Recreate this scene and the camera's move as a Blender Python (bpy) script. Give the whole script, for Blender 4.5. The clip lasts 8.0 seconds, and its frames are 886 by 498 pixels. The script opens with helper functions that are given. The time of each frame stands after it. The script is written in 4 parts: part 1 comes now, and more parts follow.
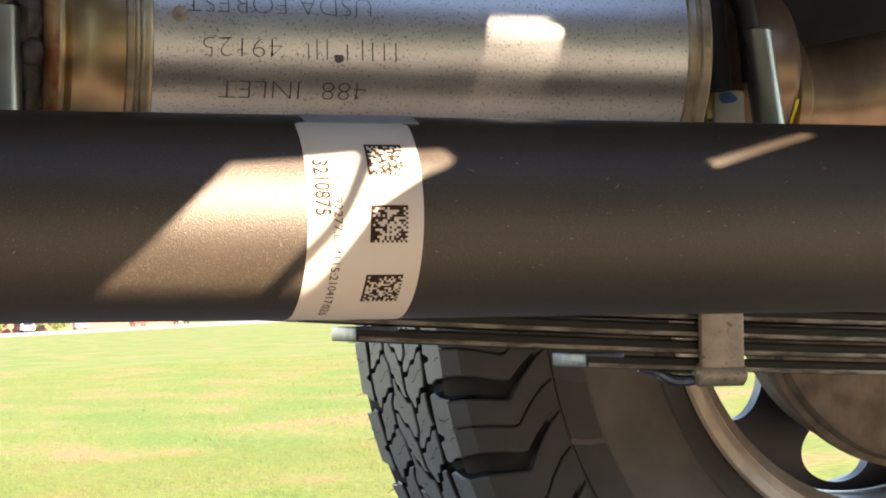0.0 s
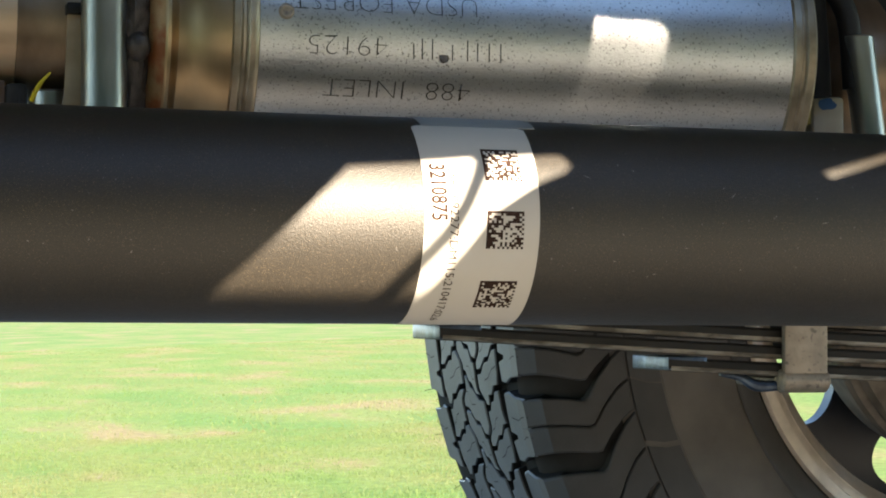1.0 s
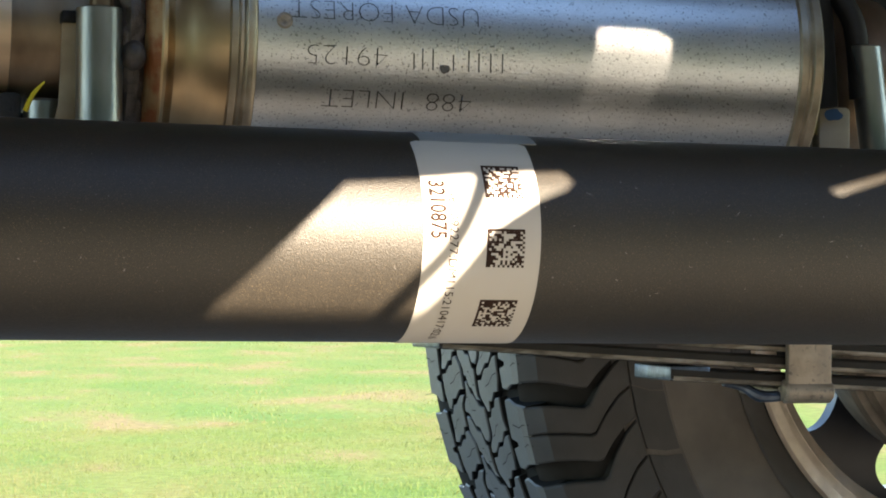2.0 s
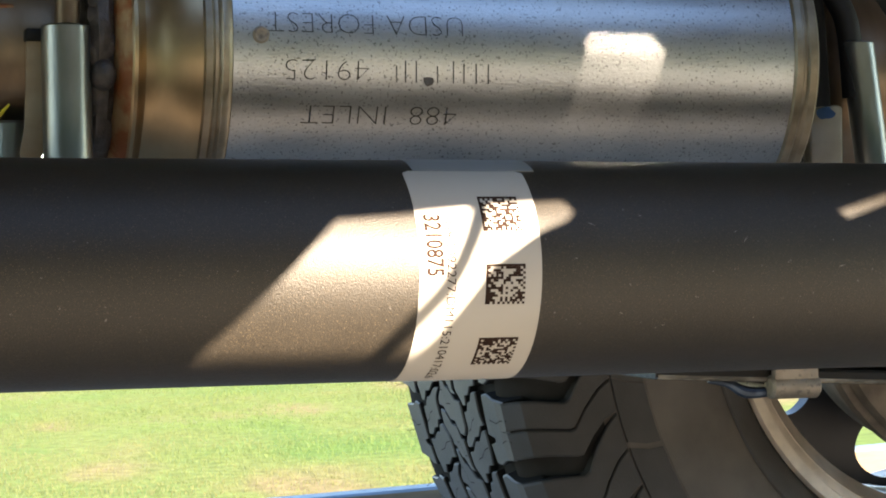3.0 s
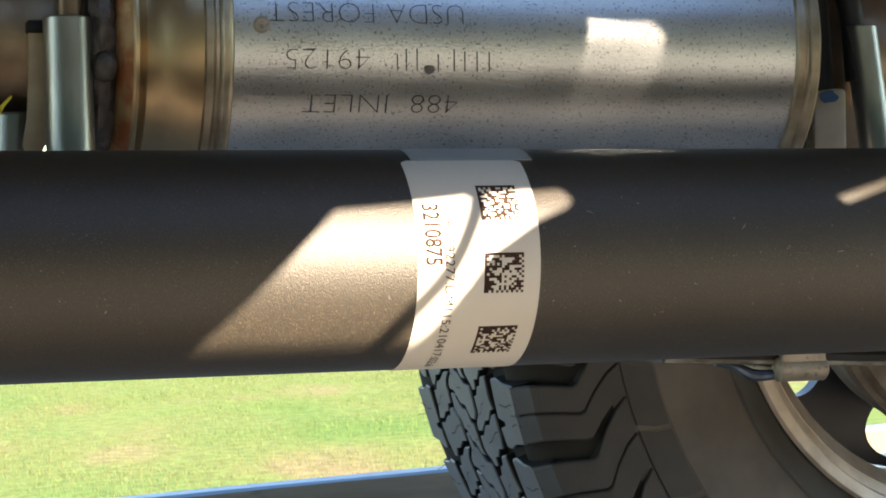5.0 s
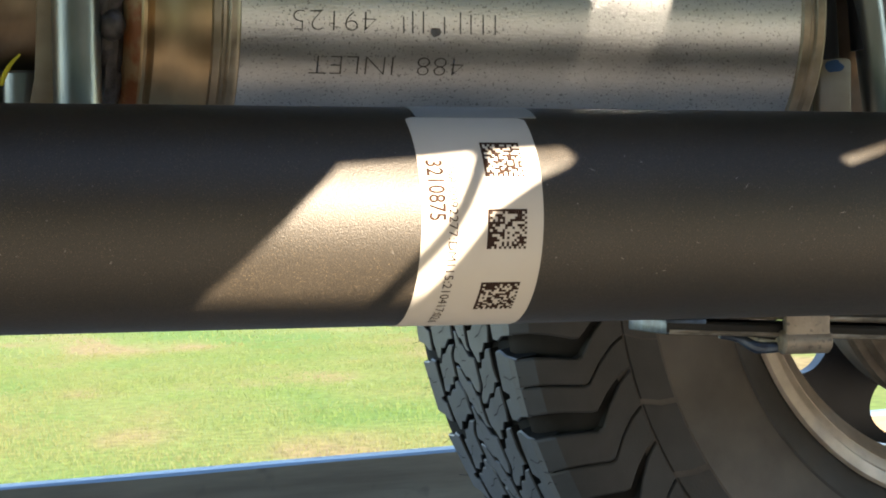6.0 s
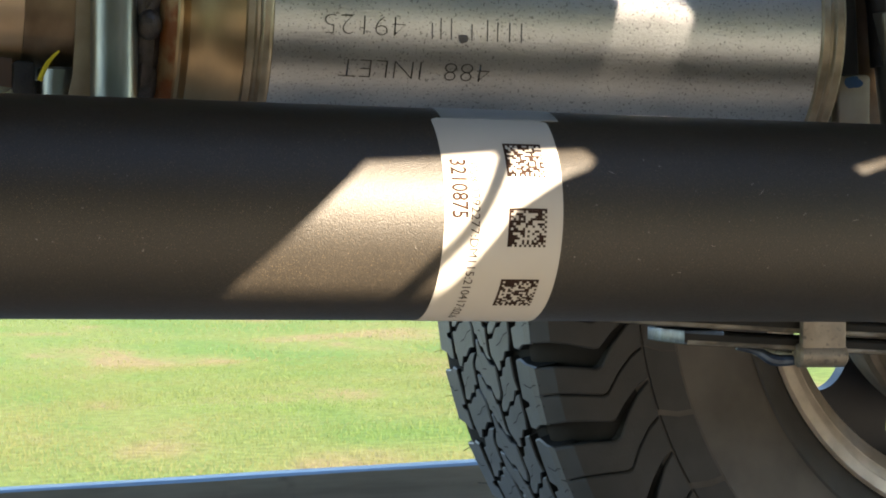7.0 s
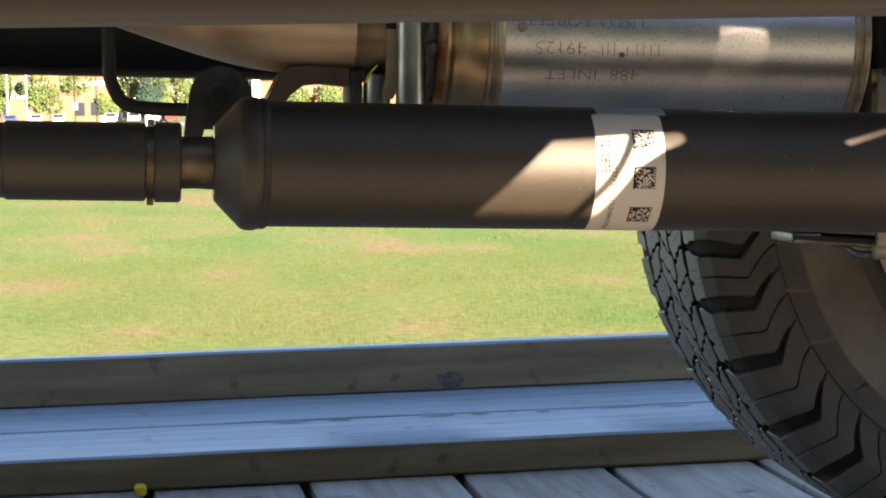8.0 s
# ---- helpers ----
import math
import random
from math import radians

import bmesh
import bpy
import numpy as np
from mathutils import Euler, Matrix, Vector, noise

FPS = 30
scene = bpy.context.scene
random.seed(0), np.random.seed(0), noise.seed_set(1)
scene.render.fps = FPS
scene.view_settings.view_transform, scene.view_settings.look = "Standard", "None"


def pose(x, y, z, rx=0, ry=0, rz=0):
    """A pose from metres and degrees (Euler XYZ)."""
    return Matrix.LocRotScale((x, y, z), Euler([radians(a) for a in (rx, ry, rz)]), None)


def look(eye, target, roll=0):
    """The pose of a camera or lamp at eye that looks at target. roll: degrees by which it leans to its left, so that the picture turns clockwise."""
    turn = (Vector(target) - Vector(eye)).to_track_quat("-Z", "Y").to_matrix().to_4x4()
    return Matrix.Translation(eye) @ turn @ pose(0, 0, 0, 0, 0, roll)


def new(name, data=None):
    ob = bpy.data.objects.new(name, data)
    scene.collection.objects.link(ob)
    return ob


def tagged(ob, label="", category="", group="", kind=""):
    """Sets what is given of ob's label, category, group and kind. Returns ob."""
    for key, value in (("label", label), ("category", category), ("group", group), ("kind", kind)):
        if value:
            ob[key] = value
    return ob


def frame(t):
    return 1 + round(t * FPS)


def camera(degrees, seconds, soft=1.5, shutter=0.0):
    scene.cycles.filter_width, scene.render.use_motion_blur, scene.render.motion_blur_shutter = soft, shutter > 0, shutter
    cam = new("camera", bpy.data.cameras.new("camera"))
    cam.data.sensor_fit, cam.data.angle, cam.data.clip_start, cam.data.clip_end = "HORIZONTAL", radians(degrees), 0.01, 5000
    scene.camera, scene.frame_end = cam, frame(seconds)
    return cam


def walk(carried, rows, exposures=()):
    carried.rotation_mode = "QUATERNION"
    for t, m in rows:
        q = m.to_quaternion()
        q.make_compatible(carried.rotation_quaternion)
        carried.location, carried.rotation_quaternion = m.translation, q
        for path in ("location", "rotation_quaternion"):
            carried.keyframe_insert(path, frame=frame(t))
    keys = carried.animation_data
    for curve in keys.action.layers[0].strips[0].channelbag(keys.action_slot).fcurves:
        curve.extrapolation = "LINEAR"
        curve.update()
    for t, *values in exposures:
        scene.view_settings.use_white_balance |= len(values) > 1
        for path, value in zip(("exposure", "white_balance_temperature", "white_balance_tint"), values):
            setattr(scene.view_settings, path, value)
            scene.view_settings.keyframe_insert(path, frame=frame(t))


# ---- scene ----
cam = camera(25.2, 8.0, soft=1.9)
walk(cam, [
    (0, pose(-0.1689, -0.9575, -0.0491, 91.579, 3.065, -17.77)),
    (0.5, pose(-0.1923, -0.9491, -0.0456, 91.472, 2.617, -17.923)),
    (1, pose(-0.2037, -0.9377, -0.0374, 91.204, 1.798, -16.874)),
    (1.5, pose(-0.1945, -0.938, -0.0386, 91.29, 1.384, -16.512)),
    (3, pose(-0.2041, -0.8725, 0.0189, 89.218, 2.582, -18.399)),
    (3.5, pose(-0.1978, -0.871, 0.0193, 88.703, 3.143, -19.031)),
    (4, pose(-0.2008, -0.8803, 0.0176, 88.846, 3.15, -18.774)),
    (4.5, pose(-0.1968, -0.8771, 0.0236, 88.811, 3.262, -18.074)),
    (6, pose(-0.1963, -0.8843, 0.0072, 88.405, 2.547, -17.578)),
    (6.5, pose(-0.2024, -0.8859, -0.0042, 88.799, 1.941, -17.65)),
    (7, pose(-0.2028, -0.9108, -0.0038, 89.066, 1.253, -16.785)),
    (7.2, pose(-0.2239, -0.9986, -0.0122, 88.997, 0.391, -15.481)),
    (7.4, pose(-0.2467, -1.1435, -0.0209, 88.51, 0.236, -13.19)),
    (7.5, pose(-0.2655, -1.2075, -0.0281, 88.33, -0.041, -12.467)),
    (7.6, pose(-0.2887, -1.3083, -0.0262, 87.724, 0.032, -11.266)),
    (7.7, pose(-0.3077, -1.387, -0.0228, 87.507, 0.136, -10.696)),
    (7.8, pose(-0.3201, -1.4823, 0.0009, 86.897, 0.534, -9.79)),
    (8, pose(-0.3173, -1.6059, 0.0491, 85.966, 1.177, -9.148)),
], exposures=[(0, 2.60, 8800, 24.5), (0.4, 2.63, 7300, 13), (1, 2.50, 7400, 12), (3, 2.63, 7700, 15.5), (4, 2.68, 8000, 17.5), (4.5, 2.67, 7750, 16), (6, 2.49, 7650, 14), (7, 2.36, 7650, 13.5), (7.5, 2.38, 8050, 19), (8, 2.17, 8600, 22.5)])

# ---- light: one low sun from the near side, blue sky ----
TILT = pose(0, 0, 0, 0, 2.254, 0)          # the truck sits nose high on the deck
SX, SZ = 0.45, 0.4                        # towards the sun: (SX, -1, SZ)
sun_way = TILT.to_3x3() @ Vector((SX, -1, SZ)).normalized()
sun = new("sun", bpy.data.lights.new("sun", "SUN"))
sun.data.energy, sun.data.angle, sun.data.color = 5.9, radians(0.2), (0.985, 0.912, 0.795)
sun.matrix_world = look(sun_way * 20, (0, 0, 0))
world = bpy.data.worlds.new("sky")
scene.world = world
world.use_nodes = True
wn = world.node_tree
sky = wn.nodes.new("ShaderNodeTexSky")
sky.sky_type, sky.sun_disc = "NISHITA", False
sky.dust_density, sky.ozone_density = 0.0, 3.5
sky.sun_elevation = math.asin(sun_way.z)
sky.sun_rotation = math.atan2(sun_way.x, sun_way.y)
wn.links.new(sky.outputs[0], wn.nodes["Background"].inputs[0])
wn.nodes["Background"].inputs[1].default_value = 0.15


# ---- materials ----
def material(name, color, rough=0.5, metal=0.0, dark=None, scale=30.0, stretch=(1, 1, 1), mix=0.5, detail=6,
             bump=0.0, bump_scale=200.0, fine=0.0, spec=0.5, rough_vary=0.0, soft=(0.35, 0.65)):
    """Two-scale procedural surface: large stains blend color to dark, fine noise adds grain and relief."""
    m = bpy.data.materials.new(name)
    m.use_nodes = True
    nt = m.node_tree
    b = nt.nodes["Principled BSDF"]
    b.inputs["Roughness"].default_value, b.inputs["Metallic"].default_value = rough, metal
    b.inputs["Specular IOR Level"].default_value = spec
    co = nt.nodes.new("ShaderNodeTexCoord")
    mp = nt.nodes.new("ShaderNodeMapping")
    mp.inputs["Scale"].default_value = stretch
    nt.links.new(co.outputs["Object"], mp.inputs[0])
    n1 = nt.nodes.new("ShaderNodeTexNoise")
    n1.inputs["Scale"].default_value, n1.inputs["Detail"].default_value = scale, detail
    nt.links.new(mp.outputs[0], n1.inputs["Vector"])
    n2 = nt.nodes.new("ShaderNodeTexNoise")
    n2.inputs["Scale"].default_value, n2.inputs["Detail"].default_value = bump_scale, 3
    nt.links.new(mp.outputs[0], n2.inputs["Vector"])
    ramp = nt.nodes.new("ShaderNodeValToRGB")
    ramp.color_ramp.elements[0].position, ramp.color_ramp.elements[1].position = soft
    ramp.color_ramp.elements[0].color = (*(dark or tuple(c * 0.7 for c in color)), 1)
    ramp.color_ramp.elements[1].color = (*color, 1)
    nt.links.new(n1.outputs["Fac"], ramp.inputs[0])
    mx = nt.nodes.new("ShaderNodeMix")
    mx.data_type, mx.blend_type = "RGBA", "MULTIPLY"
    mx.inputs[0].default_value = fine
    nt.links.new(ramp.outputs[0], mx.inputs[6])
    nt.links.new(n2.outputs["Fac"], mx.inputs[7])
    nt.links.new(mx.outputs[2], b.inputs["Base Color"])
    if bump:
        bp = nt.nodes.new("ShaderNodeBump")
        bp.inputs["Strength"].default_value, bp.inputs["Distance"].default_value = bump, 0.001
        nt.links.new(n2.outputs["Fac"], bp.inputs["Height"])
        nt.links.new(bp.outputs[0], b.inputs["Normal"])
    if rough_vary:
        rr = nt.nodes.new("ShaderNodeMapRange")
        rr.inputs["To Min"].default_value, rr.inputs["To Max"].default_value = rough - rough_vary, rough + rough_vary
        nt.links.new(n1.outputs["Fac"], rr.inputs["Value"])
        nt.links.new(rr.outputs[0], b.inputs["Roughness"])
    return m


def speckled(m, color, scale, low, high, amount=1.0):
    """Adds small scattered spots of another colour to a material."""
    nt = m.node_tree
    b = nt.nodes["Principled BSDF"]
    old = b.inputs["Base Color"].links[0].from_socket
    co = nt.nodes.new("ShaderNodeTexCoord")
    v = nt.nodes.new("ShaderNodeTexNoise")
    v.inputs["Scale"].default_value, v.inputs["Detail"].default_value = scale, 2
    nt.links.new(co.outputs["Object"], v.inputs["Vector"])
    r = nt.nodes.new("ShaderNodeMapRange")
    r.inputs["From Min"].default_value, r.inputs["From Max"].default_value = low, high
    r.inputs["To Max"].default_value = amount
    nt.links.new(v.outputs["Fac"], r.inputs["Value"])
    mx = nt.nodes.new("ShaderNodeMix")
    mx.data_type = "RGBA"
    nt.links.new(r.outputs[0], mx.inputs[0])
    nt.links.new(old, mx.inputs[6])
    mx.inputs[7].default_value = (*color, 1)
    nt.links.new(mx.outputs[2], b.inputs["Base Color"])
    return m


def varied(m, low=0.75, high=1.2):
    """Lets every object of the material differ a little in brightness."""
    nt = m.node_tree
    b = nt.nodes["Principled BSDF"]
    old = b.inputs["Base Color"].links[0].from_socket
    info = nt.nodes.new("ShaderNodeObjectInfo")
    r = nt.nodes.new("ShaderNodeMapRange")
    r.inputs["To Min"].default_value, r.inputs["To Max"].default_value = low, high
    nt.links.new(info.outputs["Random"], r.inputs["Value"])
    mx = nt.nodes.new("ShaderNodeVectorMath")
    mx.operation = "SCALE"
    nt.links.new(old, mx.inputs[0])
    nt.links.new(r.outputs[0], mx.inputs["Scale"])
    nt.links.new(mx.outputs[0], b.inputs["Base Color"])
    return m


M_SHAFT = material("shaft_paint", (0.053, 0.0425, 0.031), 0.44, 0.0, (0.038, 0.0302, 0.0215), 9, (1, 1.13, 0.91), bump=0.4, bump_scale=1500, rough_vary=0.05, spec=0.5, fine=0.9)
speckled(M_SHAFT, (0.26, 0.19, 0.11), 2000, 0.62, 0.72, 0.5)
speckled(M_SHAFT, (0.28, 0.26, 0.23), 480, 0.735, 0.78, 0.6)
coat = M_SHAFT.node_tree.nodes["Principled BSDF"].inputs
coat["Coat Weight"].default_value, coat["Coat Roughness"].default_value, coat["Diffuse Roughness"].default_value = 0.42, 0.5, 1.0
coat["Specular Tint"].default_value = (1.0, 0.95, 0.87, 1.0)
M_SCRATCH = material("scraped_primer", (0.3, 0.27, 0.23), 0.6, 0.0, (0.2, 0.18, 0.15), 300)
M_CAST = material("cast_iron", (0.045, 0.037, 0.03), 0.7, 0.0, (0.016, 0.014, 0.012), 60, bump=0.5, bump_scale=500)
M_RAWSTEEL = material("machined_steel", (0.17, 0.135, 0.1), 0.45, 0.8, (0.08, 0.058, 0.04), 40, bump=0.2, bump_scale=400)
M_PAPER = material("label_paper", (0.6, 0.55, 0.485), 0.55, 0, (0.54, 0.495, 0.435), 12, bump=0.05, bump_scale=300)
M_TAPE = material("label_overlap", (0.36, 0.35, 0.33), 0.4, 0, (0.3, 0.3, 0.28), 20, spec=0.7)
M_INK = material("label_ink", (0.045, 0.023, 0.016), 0.8, 0, (0.028, 0.015, 0.011), 200, spec=0.15)
M_STEEL = speckled(material("aluminised_steel", (0.58, 0.587, 0.595), 0.32, 1.0, (0.46, 0.468, 0.48), 16, (1, 2, 2), bump=0.14, bump_scale=420, fine=0.2, rough_vary=0.08),
                   (0.06, 0.054, 0.048), 700, 0.6, 0.68, 0.6)
M_SEAM = material("seam_steel", (0.4, 0.34, 0.265), 0.42, 1.0, (0.24, 0.195, 0.145), 60, bump=0.15, bump_scale=300)
M_STAMP_SHADE = material("stamped_groove_shade", (0.11, 0.107, 0.103), 0.5, 0.8, (0.03, 0.028, 0.026), 100)
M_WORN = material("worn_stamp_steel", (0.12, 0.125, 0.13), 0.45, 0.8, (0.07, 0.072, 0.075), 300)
M_STAMP_GLINT = material("stamped_lip_steel", (0.33, 0.325, 0.31), 0.3, 1.0, (0.26, 0.255, 0.24), 80)
M_HEAT = material("heat_tinted_steel", (0.5, 0.37, 0.235), 0.36, 1.0, (0.4, 0.285, 0.17), 9, (1, 0.6, 0.6), bump=0.12, bump_scale=220, fine=0.2, rough_vary=0.08)
M_DIRTY = material("dirt_stained_steel", (0.36, 0.265, 0.18), 0.42, 0.8, (0.12, 0.08, 0.052), 26, (1, 1, 0.5), bump=0.2, bump_scale=250, soft=(0.3, 0.72))
M_PIPE = material("tinted_pipe_steel", (0.66, 0.47, 0.31), 0.4, 0.5, (0.42, 0.28, 0.17), 14, (0.5, 1, 2), bump=0.12, bump_scale=220, rough_vary=0.08)
M_TAIL = material("stained_tail_steel", (0.46, 0.32, 0.22), 0.36, 0.8, (0.22, 0.145, 0.1), 18, (2, 1, 1), bump=0.15, bump_scale=250, soft=(0.3, 0.72))
M_RUST = material("rusty_steel", (0.23, 0.066, 0.014), 0.5, 0.2, (0.33, 0.2, 0.095), 80, bump=0.4, bump_scale=500, soft=(0.4, 0.6))
M_WELD = material("weld_bead", (0.1, 0.082, 0.072), 0.4, 0.4, (0.045, 0.034, 0.028), 150, bump=0.6, bump_scale=700)
M_ZINC = material("zinc_plated_steel", (0.36, 0.365, 0.34), 0.33, 0.9, (0.25, 0.25, 0.228), 50, (1, 1, 0.3), bump=0.1, bump_scale=300)
# bare steel with the blue of the reflected sky put into its colour
M_SKY_STEEL = material("sky_blue_steel", (0.12, 0.155, 0.205), 0.42, 0.8, (0.05, 0.06, 0.08), 80, bump=0.3, bump_scale=300)
M_FRAME = material("frame_coating", (0.017, 0.015, 0.013), 0.55, 0, (0.01, 0.009, 0.008), 20, bump=0.08, bump_scale=300, spec=0.3)
M_RUBBERPAD = material("black_rubber_pad", (0.011, 0.011, 0.011), 0.7, 0, bump=0.2, spec=0.25)
M_SPRING = material("spring_steel_paint", (0.026, 0.022, 0.018), 0.6, 0.0, (0.016, 0.0135, 0.011), 35, (1, 4, 4), bump=0.4, bump_scale=350, spec=0.25)
M_EDGE = material("scraped_spring_edge", (0.48, 0.41, 0.32), 0.45, 0.6, (0.2, 0.165, 0.125), 90, (0.4, 1, 1), bump=0.4, bump_scale=300, soft=(0.42, 0.58))
M_CLAMP = speckled(material("clamp_steel", (0.36, 0.3, 0.235), 0.5, 0.4, (0.24, 0.2, 0.16), 60, bump=0.3, bump_scale=300), (0.08, 0.075, 0.07), 200, 0.58, 0.72, 0.7)
M_TYRE = material("tyre_rubber", (0.075, 0.076, 0.078), 0.58, 0, (0.055, 0.056, 0.0575), 18, bump=0.25, bump_scale=600, spec=0.45)
M_SIDE = material("dusty_sidewall_rubber", (0.15, 0.127, 0.109), 0.65, 0, (0.083, 0.07, 0.061), 14, bump=0.3, bump_scale=500, spec=0.4)
M_LUG = material("sidewall_lug_rubber", (0.07, 0.064, 0.06), 0.62, 0, (0.05, 0.046, 0.043), 25, bump=0.3, bump_scale=500, spec=0.4)
# groove and gap rubber is darkened to hold their shade; hairs share the first
M_GROOVE_SHADE_HAIR = material("groove_shade_hair_rubber", (0.02, 0.019, 0.018), 0.9, 0, bump=0.2, spec=0.12)
M_GAP_SHADE = material("shoulder_gap_shade_rubber", (0.038, 0.035, 0.032), 0.85, 0, bump=0.2, spec=0.15)
M_RIM = material("rim_metal", (0.72, 0.61, 0.5), 0.48, 0.55, (0.52, 0.435, 0.355), 40, bump=0.2, bump_scale=300)
M_RIMDARK = material("rim_black_paint", (0.022, 0.0255, 0.034), 0.4, 0.0, bump=0.05, spec=0.4)
M_DRUM = material("brake_drum_iron", (0.24, 0.19, 0.148), 0.6, 0.3, (0.13, 0.1, 0.078), 40, bump=0.4, bump_scale=300)
# board tops hold the sky's blue in their colour, edges the warm bounced light
M_WOODTOP = varied(speckled(material("weathered_board_sky_blue", (0.205, 0.3, 0.375), 0.5, 0, (0.16, 0.22, 0.26), 22, (0.12, 1.6, 1.6), spec=0.4, bump=0.3, bump_scale=130, fine=0.25), (0.1, 0.085, 0.07), 26, 0.63, 0.74, 0.6), 0.95, 1.05)
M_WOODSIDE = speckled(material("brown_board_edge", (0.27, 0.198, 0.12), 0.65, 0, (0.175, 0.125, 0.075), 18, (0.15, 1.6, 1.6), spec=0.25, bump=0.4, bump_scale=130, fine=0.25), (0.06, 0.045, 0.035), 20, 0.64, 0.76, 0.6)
M_PLANK = varied(speckled(material("weathered_plank", (0.43, 0.405, 0.37), 0.9, 0, (0.29, 0.27, 0.24), 22, (1.6, 0.12, 1.6), spec=0.1, bump=0.5, bump_scale=130, fine=0.25), (0.09, 0.08, 0.07), 14, 0.66, 0.76, 0.8), 0.85, 1.15)
M_KNOT = material("wood_knot", (0.12, 0.105, 0.095), 0.6, 0, (0.05, 0.04, 0.035), 120, bump=0.5)
M_JOIST = material("joist_wood", (0.12, 0.1, 0.08), 0.8, 0, bump=0.4)
M_BLADE = material("grass_blade", (0.063, 0.107, 0.0255), 0.8, 0, (0.095, 0.1, 0.037), 0.55, detail=4, soft=(0.42, 0.62), spec=0.3)
M_ASPHALT = material("asphalt", (0.24, 0.2, 0.19), 0.85, 0, (0.2, 0.17, 0.16), 0.3)
M_BRICK = material("brick_facade", (0.3, 0.135, 0.085), 0.85, 0, (0.25, 0.11, 0.07), 0.6)
M_WHITE = material("white_trim", (0.8, 0.8, 0.78), 0.6, 0, (0.74, 0.74, 0.72), 2)
M_GLASSD = material("dark_window_glass", (0.03, 0.04, 0.05), 0.1, 0)
M_LEAF = material("tree_leaf", (0.12, 0.175, 0.055), 0.6, 0, (0.085, 0.13, 0.04), 0.9)
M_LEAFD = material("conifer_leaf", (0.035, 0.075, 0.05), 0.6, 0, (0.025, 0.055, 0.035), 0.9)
M_BARK = material("bark", (0.14, 0.1, 0.07), 0.9, 0, bump=0.5, bump_scale=20)
M_SHADE_BED = material("shade_bed_steel", (0.024, 0.0225, 0.02), 0.7, 0.0, (0.017, 0.016, 0.0145), 4, bump=0.02)
M_BOARD = material("running_board_paint", (0.038, 0.031, 0.0235), 0.55, 0, (0.028, 0.0225, 0.0175), 20, bump=0.2)
M_YELLOW = material("yellow_plastic", (0.75, 0.58, 0.03), 0.45, 0)
M_CLIP = material("gold_tinted_clip", (0.42, 0.33, 0.22), 0.45, 0.4, (0.28, 0.2, 0.12), 40, bump=0.15, bump_scale=250)
M_STRAP = material("browned_strap_steel", (0.13, 0.07, 0.04), 0.55, 0.2, (0.075, 0.045, 0.03), 40, bump=0.3, bump_scale=300)
M_TAN = material("tan_bracket_paint", (0.46, 0.4, 0.31), 0.55, 0, (0.33, 0.28, 0.21), 30)
M_BLUE = material("blue_paint_mark", (0.03, 0.1, 0.25), 0.5, 0)
M_CARS = [material("car_paint_" + n, c, 0.3, 0.1) for n, c in (("white", (0.75, 0.75, 0.75)), ("red", (0.5, 0.04, 0.03)), ("blue", (0.08, 0.14, 0.3)), ("silver", (0.4, 0.41, 0.42)))]


def grass_ground():
    m = bpy.data.materials.new("mown_grass")
    m.use_nodes = True
    nt = m.node_tree
    b = nt.nodes["Principled BSDF"]
    b.inputs["Roughness"].default_value, b.inputs["Specular IOR Level"].default_value = 0.9, 0.1
    co = nt.nodes.new("ShaderNodeTexCoord")
    mp = nt.nodes.new("ShaderNodeMapping")
    mp.inputs["Scale"].default_value = (0.5, 0.22, 1)
    nt.links.new(co.outputs["Object"], mp.inputs[0])
    a = nt.nodes.new("ShaderNodeTexNoise")
    a.inputs["Scale"].default_value, a.inputs["Detail"].default_value = 1.9, 6
    nt.links.new(mp.outputs[0], a.inputs["Vector"])
    r = nt.nodes.new("ShaderNodeValToRGB")
    e = r.color_ramp.elements
    e[0].position, e[0].color = 0.36, (0.215, 0.17, 0.08, 1)
    e[1].position, e[1].color = 0.62, (0.098, 0.168, 0.038, 1)
    e.new(0.45).color = (0.148, 0.182, 0.051, 1)
    nt.links.new(a.outputs["Fac"], r.inputs[0])
    f = nt.nodes.new("ShaderNodeTexNoise")
    f.inputs["Scale"].default_value, f.inputs["Detail"].default_value = 14, 6
    nt.links.new(co.outputs["Object"], f.inputs["Vector"])
    mr = nt.nodes.new("ShaderNodeMapRange")
    mr.inputs["From Min"].default_value, mr.inputs["From Max"].default_value = 0.3, 0.7
    mr.inputs["To Min"].default_value, mr.inputs["To Max"].default_value = 0.68, 1.2
    nt.links.new(f.outputs["Fac"], mr.inputs["Value"])
    v = nt.nodes.new("ShaderNodeVectorMath")
    v.operation = "SCALE"
    nt.links.new(r.outputs[0], v.inputs[0])
    nt.links.new(mr.outputs[0], v.inputs["Scale"])
    nt.links.new(v.outputs[0], b.inputs["Base Color"])
    return m


M_GRASS = grass_ground()


# ---- building helpers ----
def link_mesh(name, bm, mat, smooth=35):
    me = bpy.data.meshes.new(name)
    bmesh.ops.recalc_face_normals(bm, faces=bm.faces)
    bm.to_mesh(me)
    bm.free()
    me.materials.append(mat)
    if smooth:
        for p in me.polygons:
            p.use_smooth = True
        me.set_sharp_from_angle(angle=radians(smooth))
    return me


def thing(name, at, label, category, tilt=True, group="", kind=""):
    ob = new(name)
    ob.empty_display_size = 0.05
    ob.matrix_world = (TILT if tilt else Matrix()) @ Matrix.Translation(at)
    ob["at"] = at
    return tagged(ob, label, category, group, kind)


